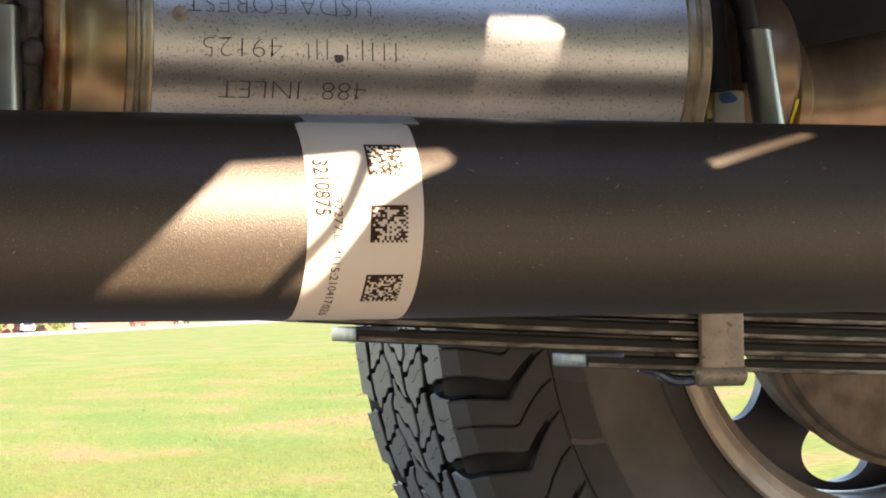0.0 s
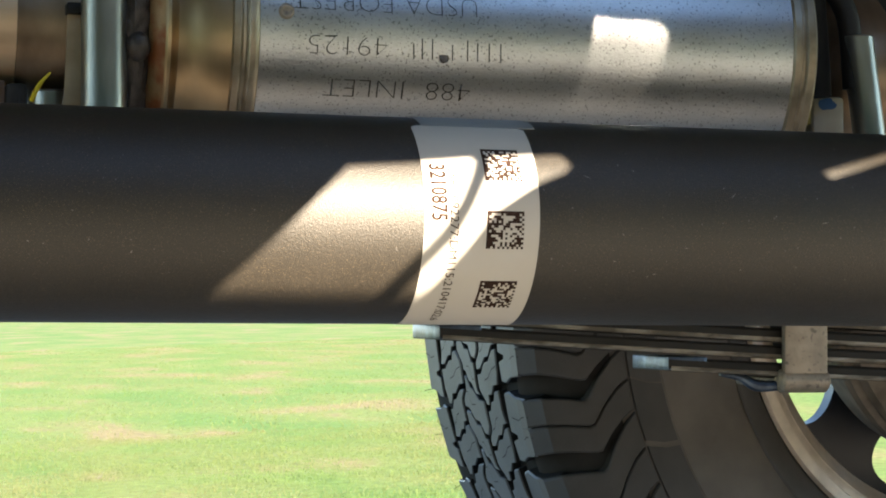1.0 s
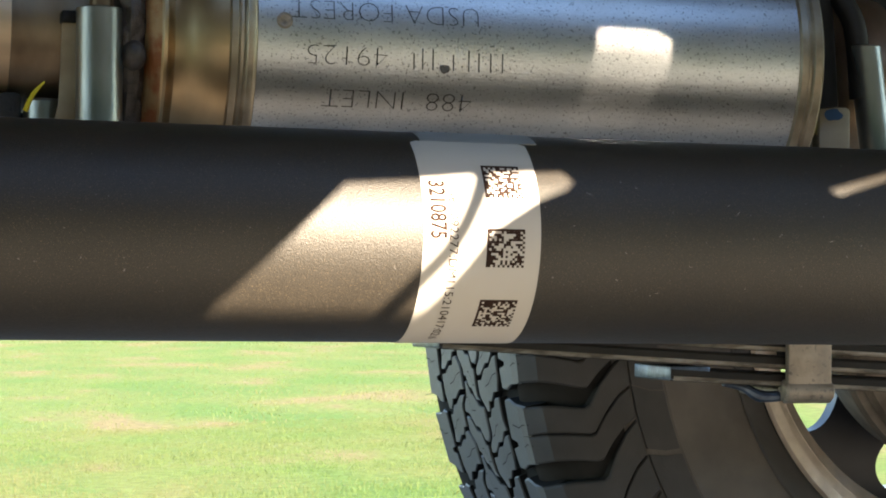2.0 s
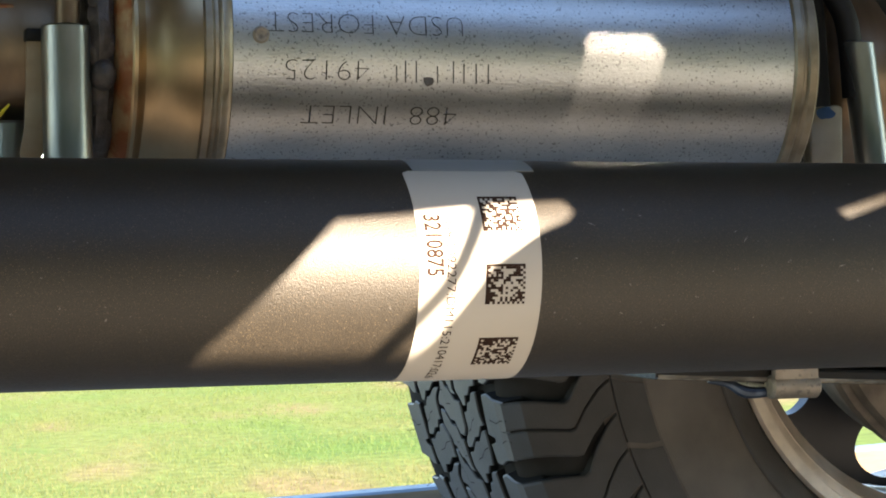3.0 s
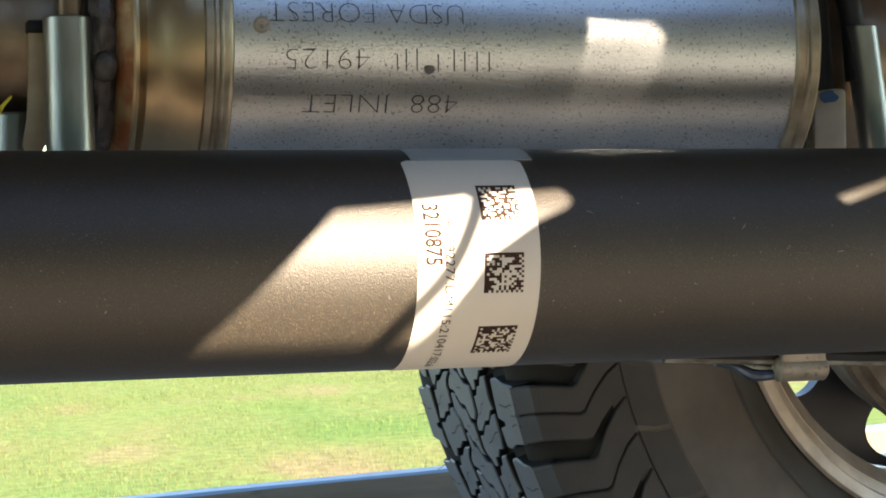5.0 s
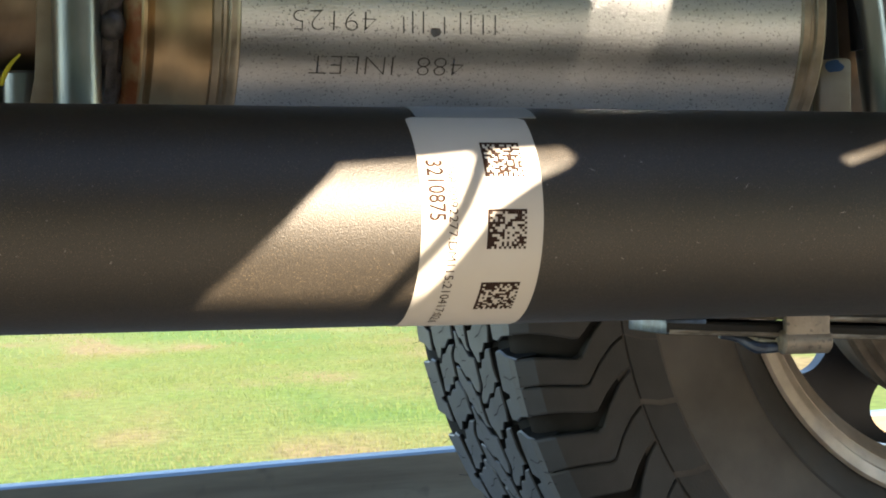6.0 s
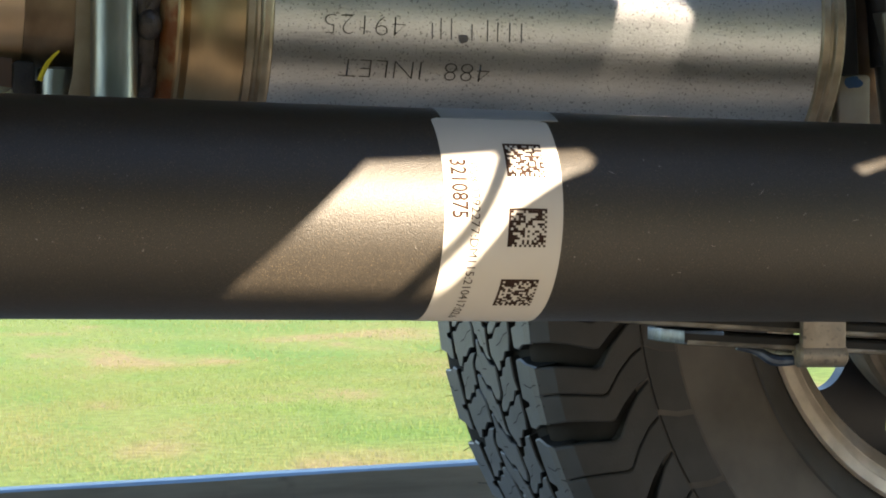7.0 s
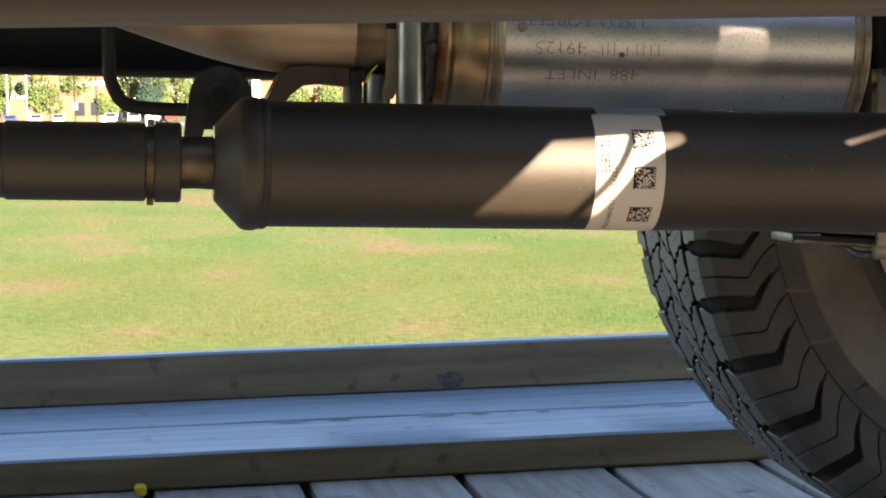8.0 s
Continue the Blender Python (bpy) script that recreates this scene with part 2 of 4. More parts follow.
def part(name, bm, mat, parent, label="", smooth=35):
    """One mesh under a thing or under a part; bm is in the thing's own system (the truck's or the ground's)."""
    root = parent
    while root.parent:
        root = root.parent
    at = Vector(root["at"])
    bmesh.ops.translate(bm, verts=bm.verts, vec=-at)
    ob = new(name, link_mesh(name, bm, mat, smooth))
    ob.parent = parent
    return tagged(ob, label)


def single(name, bm, mat, label, category, tilt=True, at=(0, 0, 0), group="", kind="", smooth=35):
    bmesh.ops.translate(bm, verts=bm.verts, vec=-Vector(at))
    ob = new(name, link_mesh(name, bm, mat, smooth))
    ob.matrix_world = (TILT if tilt else Matrix()) @ Matrix.Translation(at)
    return tagged(ob, label, category, group, kind)


def box(bm, lo, hi, bevel=0.0, seg=2):
    lo, hi = Vector(lo), Vector(hi)
    r = bmesh.ops.create_cube(bm, size=1, matrix=Matrix.LocRotScale((lo + hi) / 2, None, hi - lo))
    if bevel:
        edges = list({e for v in r["verts"] for e in v.link_edges})
        bmesh.ops.bevel(bm, geom=edges, offset=bevel, segments=seg, affect="EDGES", profile=0.5)
    return bm


def lathe(bm, profile, axis, at, n=64, arc=(0, 360), wobble=0.0, cap=True):
    """Turns (along, radius) pairs round an axis ('x', 'y' or 'z') through at."""
    full = arc[1] - arc[0] >= 360
    count = n if full else n + 1
    rings = []
    for k, (a, r) in enumerate(profile):
        ring = []
        for i in range(count):
            t = radians(arc[0] + (arc[1] - arc[0]) * i / n)
            rr = r * (1 + wobble * noise.noise((a * 90, math.cos(t) * 4, math.sin(t) * 4))) if wobble else r
            c, s = rr * math.cos(t), rr * math.sin(t)
            v = {"x": (a, c, s), "y": (s, a, c), "z": (c, s, a)}[axis]
            ring.append(bm.verts.new(Vector(v) + Vector(at)))
        rings.append(ring)
    for p, q in zip(rings, rings[1:]):
        for i in range(count if full else count - 1):
            j = (i + 1) % count
            bm.faces.new((p[i], p[j], q[j], q[i]))
    for ring, (a, r) in ((rings[0], profile[0]), (rings[-1], profile[-1])):
        if full and cap and r > 1e-6:
            bm.faces.new(ring)
    return bm


def pipe(bm, points, radius, n=20, steps=8):
    """A round tube along a smooth line through the points; radius is a number or one for each point."""
    pts = [Vector(p) for p in points]
    rad = radius if isinstance(radius, (list, tuple)) else [radius] * len(pts)
    line, rr = [], []
    for i in range(len(pts) - 1):
        a, b = pts[i], pts[i + 1]
        p0, p3 = pts[max(i - 1, 0)], pts[min(i + 2, len(pts) - 1)]
        for k in range(steps):
            t = k / steps
            line.append(0.5 * (2 * a + (b - p0) * t + (2 * p0 - 5 * a + 4 * b - p3) * t * t + (3 * a - p0 - 3 * b + p3) * t ** 3))
            rr.append(rad[i] * (1 - t) + rad[i + 1] * t)
    line.append(pts[-1])
    rr.append(rad[-1])
    up = Vector((0.13, 0.31, 0.94)) if abs((line[1] - line[0]).normalized().z) < 0.8 else Vector((1, 0.1, 0))
    rings = []
    for i, p in enumerate(line):
        d = (line[min(i + 1, len(line) - 1)] - line[max(i - 1, 0)]).normalized()
        u = (up - d * up.dot(d)).normalized()
        up = u
        w = d.cross(u)
        rings.append([bm.verts.new(p + rr[i] * (u * math.cos(2 * math.pi * k / n) + w * math.sin(2 * math.pi * k / n))) for k in range(n)])
    for a, b in zip(rings, rings[1:]):
        for k in range(n):
            bm.faces.new((a[k], a[(k + 1) % n], b[(k + 1) % n], b[k]))
    bm.faces.new(rings[0])
    bm.faces.new(rings[-1])
    return bm


def plate(bm, outline, holes, thick, put):
    """A plate with holes in it: outlines in (u, v), put(u, v, w) sets them in space, w from 0 to thick."""
    flat = bmesh.new()
    edges = []
    for loop in [outline] + holes:
        vs = [flat.verts.new((u, v, 0)) for u, v in loop]
        edges += [flat.edges.new((vs[i], vs[(i + 1) % len(vs)])) for i in range(len(vs))]
    bmesh.ops.triangle_fill(flat, edges=edges, use_beauty=True)
    flat.verts.index_update()
    lows = [bm.verts.new(put(v.co.x, v.co.y, 0)) for v in flat.verts]
    tops = [bm.verts.new(put(v.co.x, v.co.y, thick)) for v in flat.verts]
    for f in flat.faces:
        ids = [v.index for v in f.verts]
        bm.faces.new([lows[i] for i in ids])
        bm.faces.new([tops[i] for i in reversed(ids)])
    for e in flat.edges:
        if len(e.link_faces) == 1:
            i, j = e.verts[0].index, e.verts[1].index
            bm.faces.new((lows[i], lows[j], tops[j], tops[i]))
    flat.free()
    return bm


def text_mesh(words, size, put, thin=0.0):
    """The words in the built-in font as a bmesh; put(u, v) sets each point, u along the line, v up the letters."""
    cu = bpy.data.curves.new("words", "FONT")
    cu.body, cu.size, cu.resolution_u, cu.offset = words, size, 3, thin
    tmp = new("words", cu)
    me = bpy.data.meshes.new_from_object(tmp.evaluated_get(bpy.context.evaluated_depsgraph_get()))
    bm = bmesh.new()
    bm.from_mesh(me)
    bpy.data.objects.remove(tmp)
    bpy.data.curves.remove(cu)
    bpy.data.meshes.remove(me)
    for v in bm.verts:
        v.co = put(v.co.x, v.co.y)
    return bm


# ---- ground, deck, distance ----
GROUND = -1.0
bm = bmesh.new()
xs = [-3000, -400, -60, -15, 0, 15, 60, 400, 3000]
grid = [[bm.verts.new((x, y, GROUND)) for x in xs] for y in [-3000, -400, -60, -15, 0, 15, 60, 400, 3000]]
for a, b in zip(grid, grid[1:]):
    for i in range(len(xs) - 1):
        bm.faces.new((a[i], a[i + 1], b[i + 1], b[i]))
single("ground", bm, M_GRASS, "wide mown lawn, green with dry brown patches", "lawn", tilt=False, kind="structure", smooth=0)
bm = bmesh.new()
box(bm, (-260, 190, GROUND - 0.1), (300, 300, GROUND + 0.02))
single("road", bm, M_ASPHALT, "grey asphalt car park beyond the lawn", "car park", tilt=False, kind="structure", smooth=0)


def grass_blades(name, y0, y1, per, height, width, label):
    rng = np.random.default_rng(5 if y0 < 10 else 6)
    verts, faces = [], []
    y = y0
    area = 0.29 * (y1 ** 2 - y0 ** 2) + 0.8 * (y1 - y0)
    n = int(area * per)
    ys = np.sqrt(rng.uniform(y0 ** 2, y1 ** 2, n))
    xs_ = rng.uniform(-0.1, 0.48, n) * ys + rng.uniform(-0.4, 0.4, n)
    clump = np.array([noise.noise((x * 1.3, yy * 1.3, 3)) for x, yy in zip(xs_, ys)])
    hs = height * rng.uniform(0.4, 1.0, n) * (1 + 0.7 * clump)
    turn = rng.uniform(0, math.pi, n)
    lean = rng.normal(0, 0.4, (n, 2))
    for i in range(n):
        x, yy, h = xs_[i], ys[i], hs[i]
        cx, cy = math.cos(turn[i]) * width, math.sin(turn[i]) * width
        k = len(verts)
        verts += [(x - cx, yy - cy, GROUND - 0.004), (x + cx, yy + cy, GROUND - 0.004), (x + lean[i, 0] * h, yy + lean[i, 1] * h, GROUND + h)]
        faces.append((k, k + 1, k + 2))
    me = bpy.data.meshes.new(name)
    me.from_pydata(verts, [], faces)
    me.materials.append(M_BLADE)
    return tagged(new(name, me), label, "grass", kind="stuff")


grass_blades("grass", 5.2, 13, 3600, 0.017, 0.0016, "short green lawn blades in uneven tufts")
grass_blades("grass", 13, 40, 300, 0.022, 0.004, "short green lawn blades farther out")


# an added hedge, out of view, blocks the low sky on the sunny side
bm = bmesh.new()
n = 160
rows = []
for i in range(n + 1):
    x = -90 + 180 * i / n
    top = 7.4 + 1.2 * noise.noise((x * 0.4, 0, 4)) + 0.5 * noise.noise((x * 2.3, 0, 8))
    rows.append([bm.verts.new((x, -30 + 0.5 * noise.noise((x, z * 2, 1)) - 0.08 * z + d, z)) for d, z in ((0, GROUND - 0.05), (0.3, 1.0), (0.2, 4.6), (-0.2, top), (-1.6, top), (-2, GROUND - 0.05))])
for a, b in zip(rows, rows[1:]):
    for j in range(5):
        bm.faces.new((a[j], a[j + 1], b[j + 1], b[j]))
single("backdrop", bm, M_LEAFD, "added tall dark green hedge, unseen, that blocks the low sky", "hedge", tilt=False, kind="structure")


def plank(bm, lo, hi, along, seed):
    """A sawn board with softened, slightly wavy edges."""
    lo, hi = Vector(lo), Vector(hi)
    k = 0 if along == "x" else 1
    n = max(2, int((hi[k] - lo[k]) / 0.12))
    b = 0.004
    w, h = hi[1 - k] - lo[1 - k], hi[2] - lo[2]
    sec = [(0, b), (b, 0), (w - b, 0), (w, b), (w, h - b), (w - b, h), (b, h), (0, h - b)]
    rings = []
    for i in range(n + 1):
        s = lo[k] + (hi[k] - lo[k]) * i / n
        ring = []
        for j, (u, v) in enumerate(sec):
            du = 0.0016 * noise.noise((s * 6, j * 3.1, seed))
            dv = 0.0014 * noise.noise((s * 6, j * 3.1 + 9, seed))
            q = [0, 0, lo[2] + v + dv]
            q[k], q[1 - k] = s, lo[1 - k] + u + du
            ring.append(bm.verts.new(q))
        rings.append(ring)
    for p, q in zip(rings, rings[1:]):
        for j in range(8):
            bm.faces.new((p[j], p[(j + 1) % 8], q[(j + 1) % 8], q[j]))
    bm.faces.new(rings[0])
    bm.faces.new(rings[-1])
    return bm


deck = thing("deck", (0, 0.3, GROUND), "raised deck of weathered grey planks on joists", "deck", tilt=False, kind="structure")
bm = bmesh.new()
for y in (-3.6, -2.8, -2.0, -1.3, -0.5, 0.35, 1.2, 1.95):
    box(bm, (-3.3, y - 0.025, -0.75), (3.3, y + 0.025, -0.565))
for x in (-3, -1, 1, 3):
    for y in (-3.6, -2.0, 0.35, 1.95):
        box(bm, (x - 0.05, y + 0.03, GROUND - 0.02), (x + 0.05, y + 0.13, -0.57))
part("joist_frame", bm, M_JOIST, deck, smooth=0)
x = -0.055 - 13 * 0.243
k = 0
while x < 3.1:
    part("plank", plank(bmesh.new(), (x + 0.008, -3.7, -0.564), (x + 0.235, 2.06, -0.526 + random.uniform(-0.003, 0.001)), "y", k * 7.7), M_PLANK, deck)
    x += 0.243
    k += 1

def brown_sides(ob):
    """The greyed upper face has the sky's blue put into its colour; the others a warm brown for bounced light."""
    ob.data.materials.append(M_WOODSIDE)
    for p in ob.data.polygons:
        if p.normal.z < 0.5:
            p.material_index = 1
    return ob


def blotch(bm, at, u, v, a, b, seed, lift=0.0012, n=18):
    """A thin uneven disc: a knot in the wood."""
    at, u, v = Vector(at), Vector(u), Vector(v)
    w = u.cross(v).normalized()
    mid = bm.verts.new(at + w * lift * 1.5)
    ring = []
    for i in range(n):
        t = 2 * math.pi * i / n
        k = 1 + 0.35 * noise.noise((math.cos(t) * 1.5, math.sin(t) * 1.5, seed))
        ring.append(bm.verts.new(at + u * a * k * math.cos(t) + v * b * k * math.sin(t) + w * lift))
    for i in range(n):
        bm.faces.new((mid, ring[i], ring[(i + 1) % n]))
    return bm


LABEL_BOARD = "weathered grey board lying flat on the deck planks, sky blue painted into its top"
for y0, y1, s in ((1.44, 1.705, 1), (1.715, 2.05, 2)):
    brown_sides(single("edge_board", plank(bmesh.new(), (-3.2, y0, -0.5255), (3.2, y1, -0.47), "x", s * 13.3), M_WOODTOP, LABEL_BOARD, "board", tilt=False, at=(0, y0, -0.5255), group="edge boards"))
kerb = thing("kerb_rail", (0, 1.986, -0.47), "weathered timber kerb rail on edge along the deck", "rail", tilt=False)
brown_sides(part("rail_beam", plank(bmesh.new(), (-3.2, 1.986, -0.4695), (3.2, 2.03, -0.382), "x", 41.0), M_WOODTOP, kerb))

part("knot", blotch(bmesh.new(), (0.265, 1.986, -0.45), (1, 0, 0), (0, 0, 1), 0.026, 0.016, 3), M_KNOT, kerb, "dark knot")
part("knot", blotch(bmesh.new(), (0.215, 1.986, -0.466), (1, 0, 0), (0, 0, 1), 0.012, 0.003, 5), M_KNOT, kerb, "dark knot")

for edge in [o for o in scene.objects if o.name.startswith("edge_board")][:1]:
    rnd = random.Random(12)
    for k in range(7):
        x = -0.05 + 0.115 * k + rnd.uniform(-0.04, 0.04)
        stain = blotch(bmesh.new(), (x, 1.700 - rnd.uniform(0.004, 0.02), -0.4695), (1, 0, 0), (0, 1, 0), rnd.uniform(0.012, 0.045), rnd.uniform(0.003, 0.007), k * 3.3, 0.0006)
        bmesh.ops.translate(stain, verts=stain.verts, vec=-edge.matrix_world.translation)
        ob = new("worn_patch", link_mesh("worn_patch", stain, M_KNOT))
        ob.parent = edge
        tagged(ob, "brown patch where the grey surface has chipped")

# ---- far things ----
def facade(name, x0, x1, y, h, mat, label, deep=30):
    b = thing(name, ((x0 + x1) / 2, y, GROUND), label, "building", tilt=False)
    part("wall", box(bmesh.new(), (x0, y, GROUND), (x1, y + deep, h)), mat, b, smooth=0)
    part("roof", box(bmesh.new(), (x0 - 0.4, y - 0.4, h), (x1 + 0.4, y + deep, h + 0.7)), M_WHITE, b, "white roof edge", smooth=0)
    return b


hall = facade("brick_building", -60, -1.6, 335, 7.2, M_BRICK, "long low brick building with white trim behind the car park")
part("fascia", box(bmesh.new(), (-60, 334.8, 5.2), (-1.6, 335.0, 5.9)), M_WHITE, hall, smooth=0)
for i, x in enumerate((-18.6, -17.6, -16.8, -15.9, -15.2, -14.4)):
    part("sign_bar", box(bmesh.new(), (x, 334.6, 3.2), (x + 0.55, 334.9, 4.1)), M_WHITE, hall, smooth=0)
for x in (-26, -21, -8.2, -5.6):
    w = part("window", box(bmesh.new(), (x, 334.9, 0.2), (x + 1.6, 335.05, 2.4)), M_GLASSD, hall, smooth=0)
wing = facade("brick_building", 21.6, 60, 330, 5.5, M_BRICK, "brick building with a white corner beyond the lawn")
part("corner_pilaster", box(bmesh.new(), (21.0, 329.6, GROUND), (22.3, 330.6, 5.5)), M_WHITE, wing, smooth=0)
grey = facade("flat_roofed_building", -1.2, 6.5, 352, 2.2, M_CARS[3], "pale grey flat roofed building behind the trees")
for x in (-0.4, 2, 4.4):
    part("window", box(bmesh.new(), (x, 351.9, -0.2), (x + 1.6, 352.05, 1.4)), M_GLASSD, grey, smooth=0)


def tree(name, x, y, h, r, mat, label, seed, conifer=False):
    rnd = random.Random(seed)
    t = thing(name, (x, y, GROUND), label, "tree", tilt=False)
    bm = bmesh.new()
    pipe(bm, [(x, y, GROUND - 0.05), (x + 0.1, y, GROUND + h * 0.4), (x, y, GROUND + h * 0.8)], [0.028 * h, 0.02 * h, 0.006 * h], 8, 4)
    for k in range(5):
        a = k * 1.26 + seed
        z = GROUND + h * (0.32 + 0.08 * k)
        pipe(bm, [(x, y, z), (x + math.cos(a) * r * 0.4, y + math.sin(a) * r * 0.4, z + h * 0.12), (x + math.cos(a) * r * 0.75, y + math.sin(a) * r * 0.75, z + h * 0.2)], [0.01 * h, 0.007 * h, 0.003 * h], 6, 3)
    part("trunk", bm, M_BARK, t)
    verts, faces = [], []
    lobes = [(rnd.gauss(0, 0.5) * r, rnd.gauss(0, 0.5) * r, h * rnd.uniform(0.32, 0.9), r * rnd.uniform(0.45, 0.75)) for _ in range(11)]
    for _ in range(4200):
        if conifer:
            z = rnd.uniform(0.08, 1.0)
            rr, a = r * (1 - z) * math.sqrt(rnd.random()), rnd.uniform(0, 6.28)
            p = Vector((rr * math.cos(a), rr * math.sin(a), z * h))
        else:
            lx, ly, lz, lr = rnd.choice(lobes)
            d = Vector((rnd.gauss(0, 1), rnd.gauss(0, 1), rnd.gauss(0, 1))).normalized() * lr * rnd.uniform(0.55, 1.05)
            p = Vector((lx, ly, lz)) + d
        s = rnd.uniform(0.14, 0.32)
        u = Vector((rnd.gauss(0, 1), rnd.gauss(0, 1), rnd.gauss(0, 1))).normalized()
        v = u.orthogonal().normalized()
        k = len(verts)
        verts += [p - u * s, p + v * s * 0.6, p + u * s, p - v * s * 0.6]
        faces.append((k, k + 1, k + 2, k + 3))
    me = bpy.data.meshes.new("crown")
    me.from_pydata(verts, [], faces)
    me.materials.append(mat)
    c = new("crown", me)
    c.parent = t
    return t


for k, (x, y, h, r) in enumerate(((-19.2, 318, 8.5, 2.4), (-11.4, 312, 8.5, 3.0), (-3.3, 318, 5.2, 1.3), (1.2, 340, 10, 3.0), (8.6, 338, 10.5, 3.4), (12.6, 342, 10, 3.2), (6.4, 312, 3.0, 1.5), (19.2, 338, 9, 1.7), (27, 315, 4.6, 2.4), (33, 318, 5.0, 2.6), (38, 322, 4.4, 2.3))):
    tree("tree", x, y, h, r, M_LEAF, "leafy green tree at the edge of the car park", 10 + k)
for k, (x, y, h, r) in enumerate(((3.6, 334, 12, 2.4), (5.6, 336, 11, 2.2))):
    tree("conifer", x, y, h, r, M_LEAFD, "dark blue-green conifer behind the car park", 40 + k, True)


def car(x, y, mat, label, seed):
    c = thing("car", (x, y, GROUND + 0.02), label, "car", tilt=False, group="parked cars")
    g = GROUND + 0.02
    bm = bmesh.new()
    prof = [(-2.2, 0.35), (-2.2, 0.8), (-1.2, 0.95), (-0.6, 1.45), (1.2, 1.45), (1.9, 0.95), (2.2, 0.85), (2.2, 0.35)]
    lo = [bm.verts.new((x - 0.88, y + a, g + z)) for a, z in prof]
    hi = [bm.verts.new((x + 0.88, y + a, g + z)) for a, z in prof]
    bm.faces.new(lo)
    bm.faces.new(hi[::-1])
    for i in range(len(prof)):
        j = (i + 1) % len(prof)
        bm.faces.new((lo[i], lo[j], hi[j], hi[i]))
    part("body", bm, mat, c, smooth=0)
    bm = bmesh.new()
    vs = [bm.verts.new(q) for q in ((x - 0.72, y - 1.19, g + 0.99), (x + 0.72, y - 1.19, g + 0.99), (x + 0.66, y - 0.67, g + 1.41), (x - 0.66, y - 0.67, g + 1.41))]
    bm.faces.new(vs)
    part("windscreen", bm, M_GLASSD, c, smooth=0)
    for sx in (-0.75, 0.75):
        for sy in (-1.35, 1.35):
            part("wheel", lathe(bmesh.new(), [(sx - 0.1, 0.33), (sx + 0.1, 0.33)], "x", (x, y + sy, g + 0.33), 14), M_TYRE, c)


for k, (x, y, m) in enumerate(((-19.5, 285, 2), (-16.2, 288, 2), (-12.4, 284, 0), (-9.4, 286, 0), (-2.1, 288, 0), (1.2, 285, 0), (4.2, 288, 0), (12.0, 286, 3), (6.5, 285, 1), (17.2, 288, 0), (19.6, 283, 1), (30, 290, 0), (37, 286, 3), (45, 284, 1), (52, 288, 0), (60, 286, 0), (68, 289, 2), (76, 285, 1), (85, 287, 0))):
    car(x, y, M_CARS[m], ("white", "red", "dark blue", "silver")[m] + " car parked beyond the lawn", k)
for x, h in ((-17.8, 12), (-14.9, 11)):
    single("flagpole", pipe(bmesh.new(), [(x, 310, GROUND - 0.02), (x, 310, 4), (x, 310, h)], 0.11, 8, 2), M_WHITE, "tall white pole in front of the brick building", "pole", tilt=False, at=(x, 310, GROUND))
for x in (-7.4, -4.2, 0.6):
    single("lamp_post", pipe(bmesh.new(), [(x, 300, GROUND - 0.02), (x, 300, 4), (x, 300, 9)], 0.09, 8, 2), M_FRAME, "thin dark lamp post in the car park", "post", tilt=False, at=(x, 300, GROUND))
sign = thing("car_park_sign", (-7.3, 296, GROUND), "small white sign on a thin post", "sign", tilt=False)
part("post", pipe(bmesh.new(), [(-7.3, 296, GROUND - 0.02), (-7.3, 296, 0.8), (-7.3, 296, 2)], 0.05, 8, 2), M_FRAME, sign)
part("panel", box(bmesh.new(), (-7.6, 295.85, 1.1), (-6.9, 295.94, 2.1)), M_WHITE, sign, smooth=0)
for x in (-2.2, 2.05):
    single("bollard", lathe(bmesh.new(), [(GROUND - 0.02, 0.35), (GROUND + 1.0, 0.35), (GROUND + 1.1, 0.25)], "z", (x, 190, 0), 16), M_WHITE, "pale round concrete bollard by the lawn", "bollard", tilt=False, at=(x, 190, GROUND), group="bollards")

# ---- truck: added shade bed overhead, unseen, its gaps cut to shape the sun ----
BEDZ = 0.55


def sunward(x, y, z, height=BEDZ):
    """Where the sunbeam that meets a point of the truck passes a given height."""
    k = (height - z) / SZ
    return (x + SX * k, y - k)


gap_shaft = [sunward(*p) for p in ((-0.0550, -0.0215, -0.0460), (-0.0450, -0.0285, -0.0420), (0.0222, -0.0455, 0.0227), (0.052, -0.0443, 0.0249), (0.0836, -0.0424, 0.028), (0.1285, -0.040, 0.0312), (0.1345, -0.0444, 0.0245),
                                   (0.1295, -0.0466, 0.0192), (0.1131, -0.0489, 0.0130), (0.0906, -0.0508, -0.0012), (0.0752, -0.0458, -0.0220), (0.0573, -0.0262, -0.0435), (0.0565, -0.0215, -0.0460))]
gap_stripe = [sunward(*p) for p in ((0.2652, -0.0440, 0.0252), (0.2728, -0.0464, 0.0202), (0.3336, -0.0338, 0.0379), (0.3456, -0.0273, 0.0429), (0.3307, -0.0271, 0.043))]
gap_muffler = [sunward(*p) for p in ((0.2165, 0.138, 0.129), (0.253, 0.138, 0.130), (0.2625, 0.1385, 0.118), (0.257, 0.1414, 0.0937), (0.238, 0.156, 0.066), (0.199, 0.156, 0.066), (0.2078, 0.1431, 0.0885))]
bed = thing("shade_bed", (0, 0, BEDZ), "added steel shade bed overhead, unseen, with gaps that shape the sunlight", "truck bed")
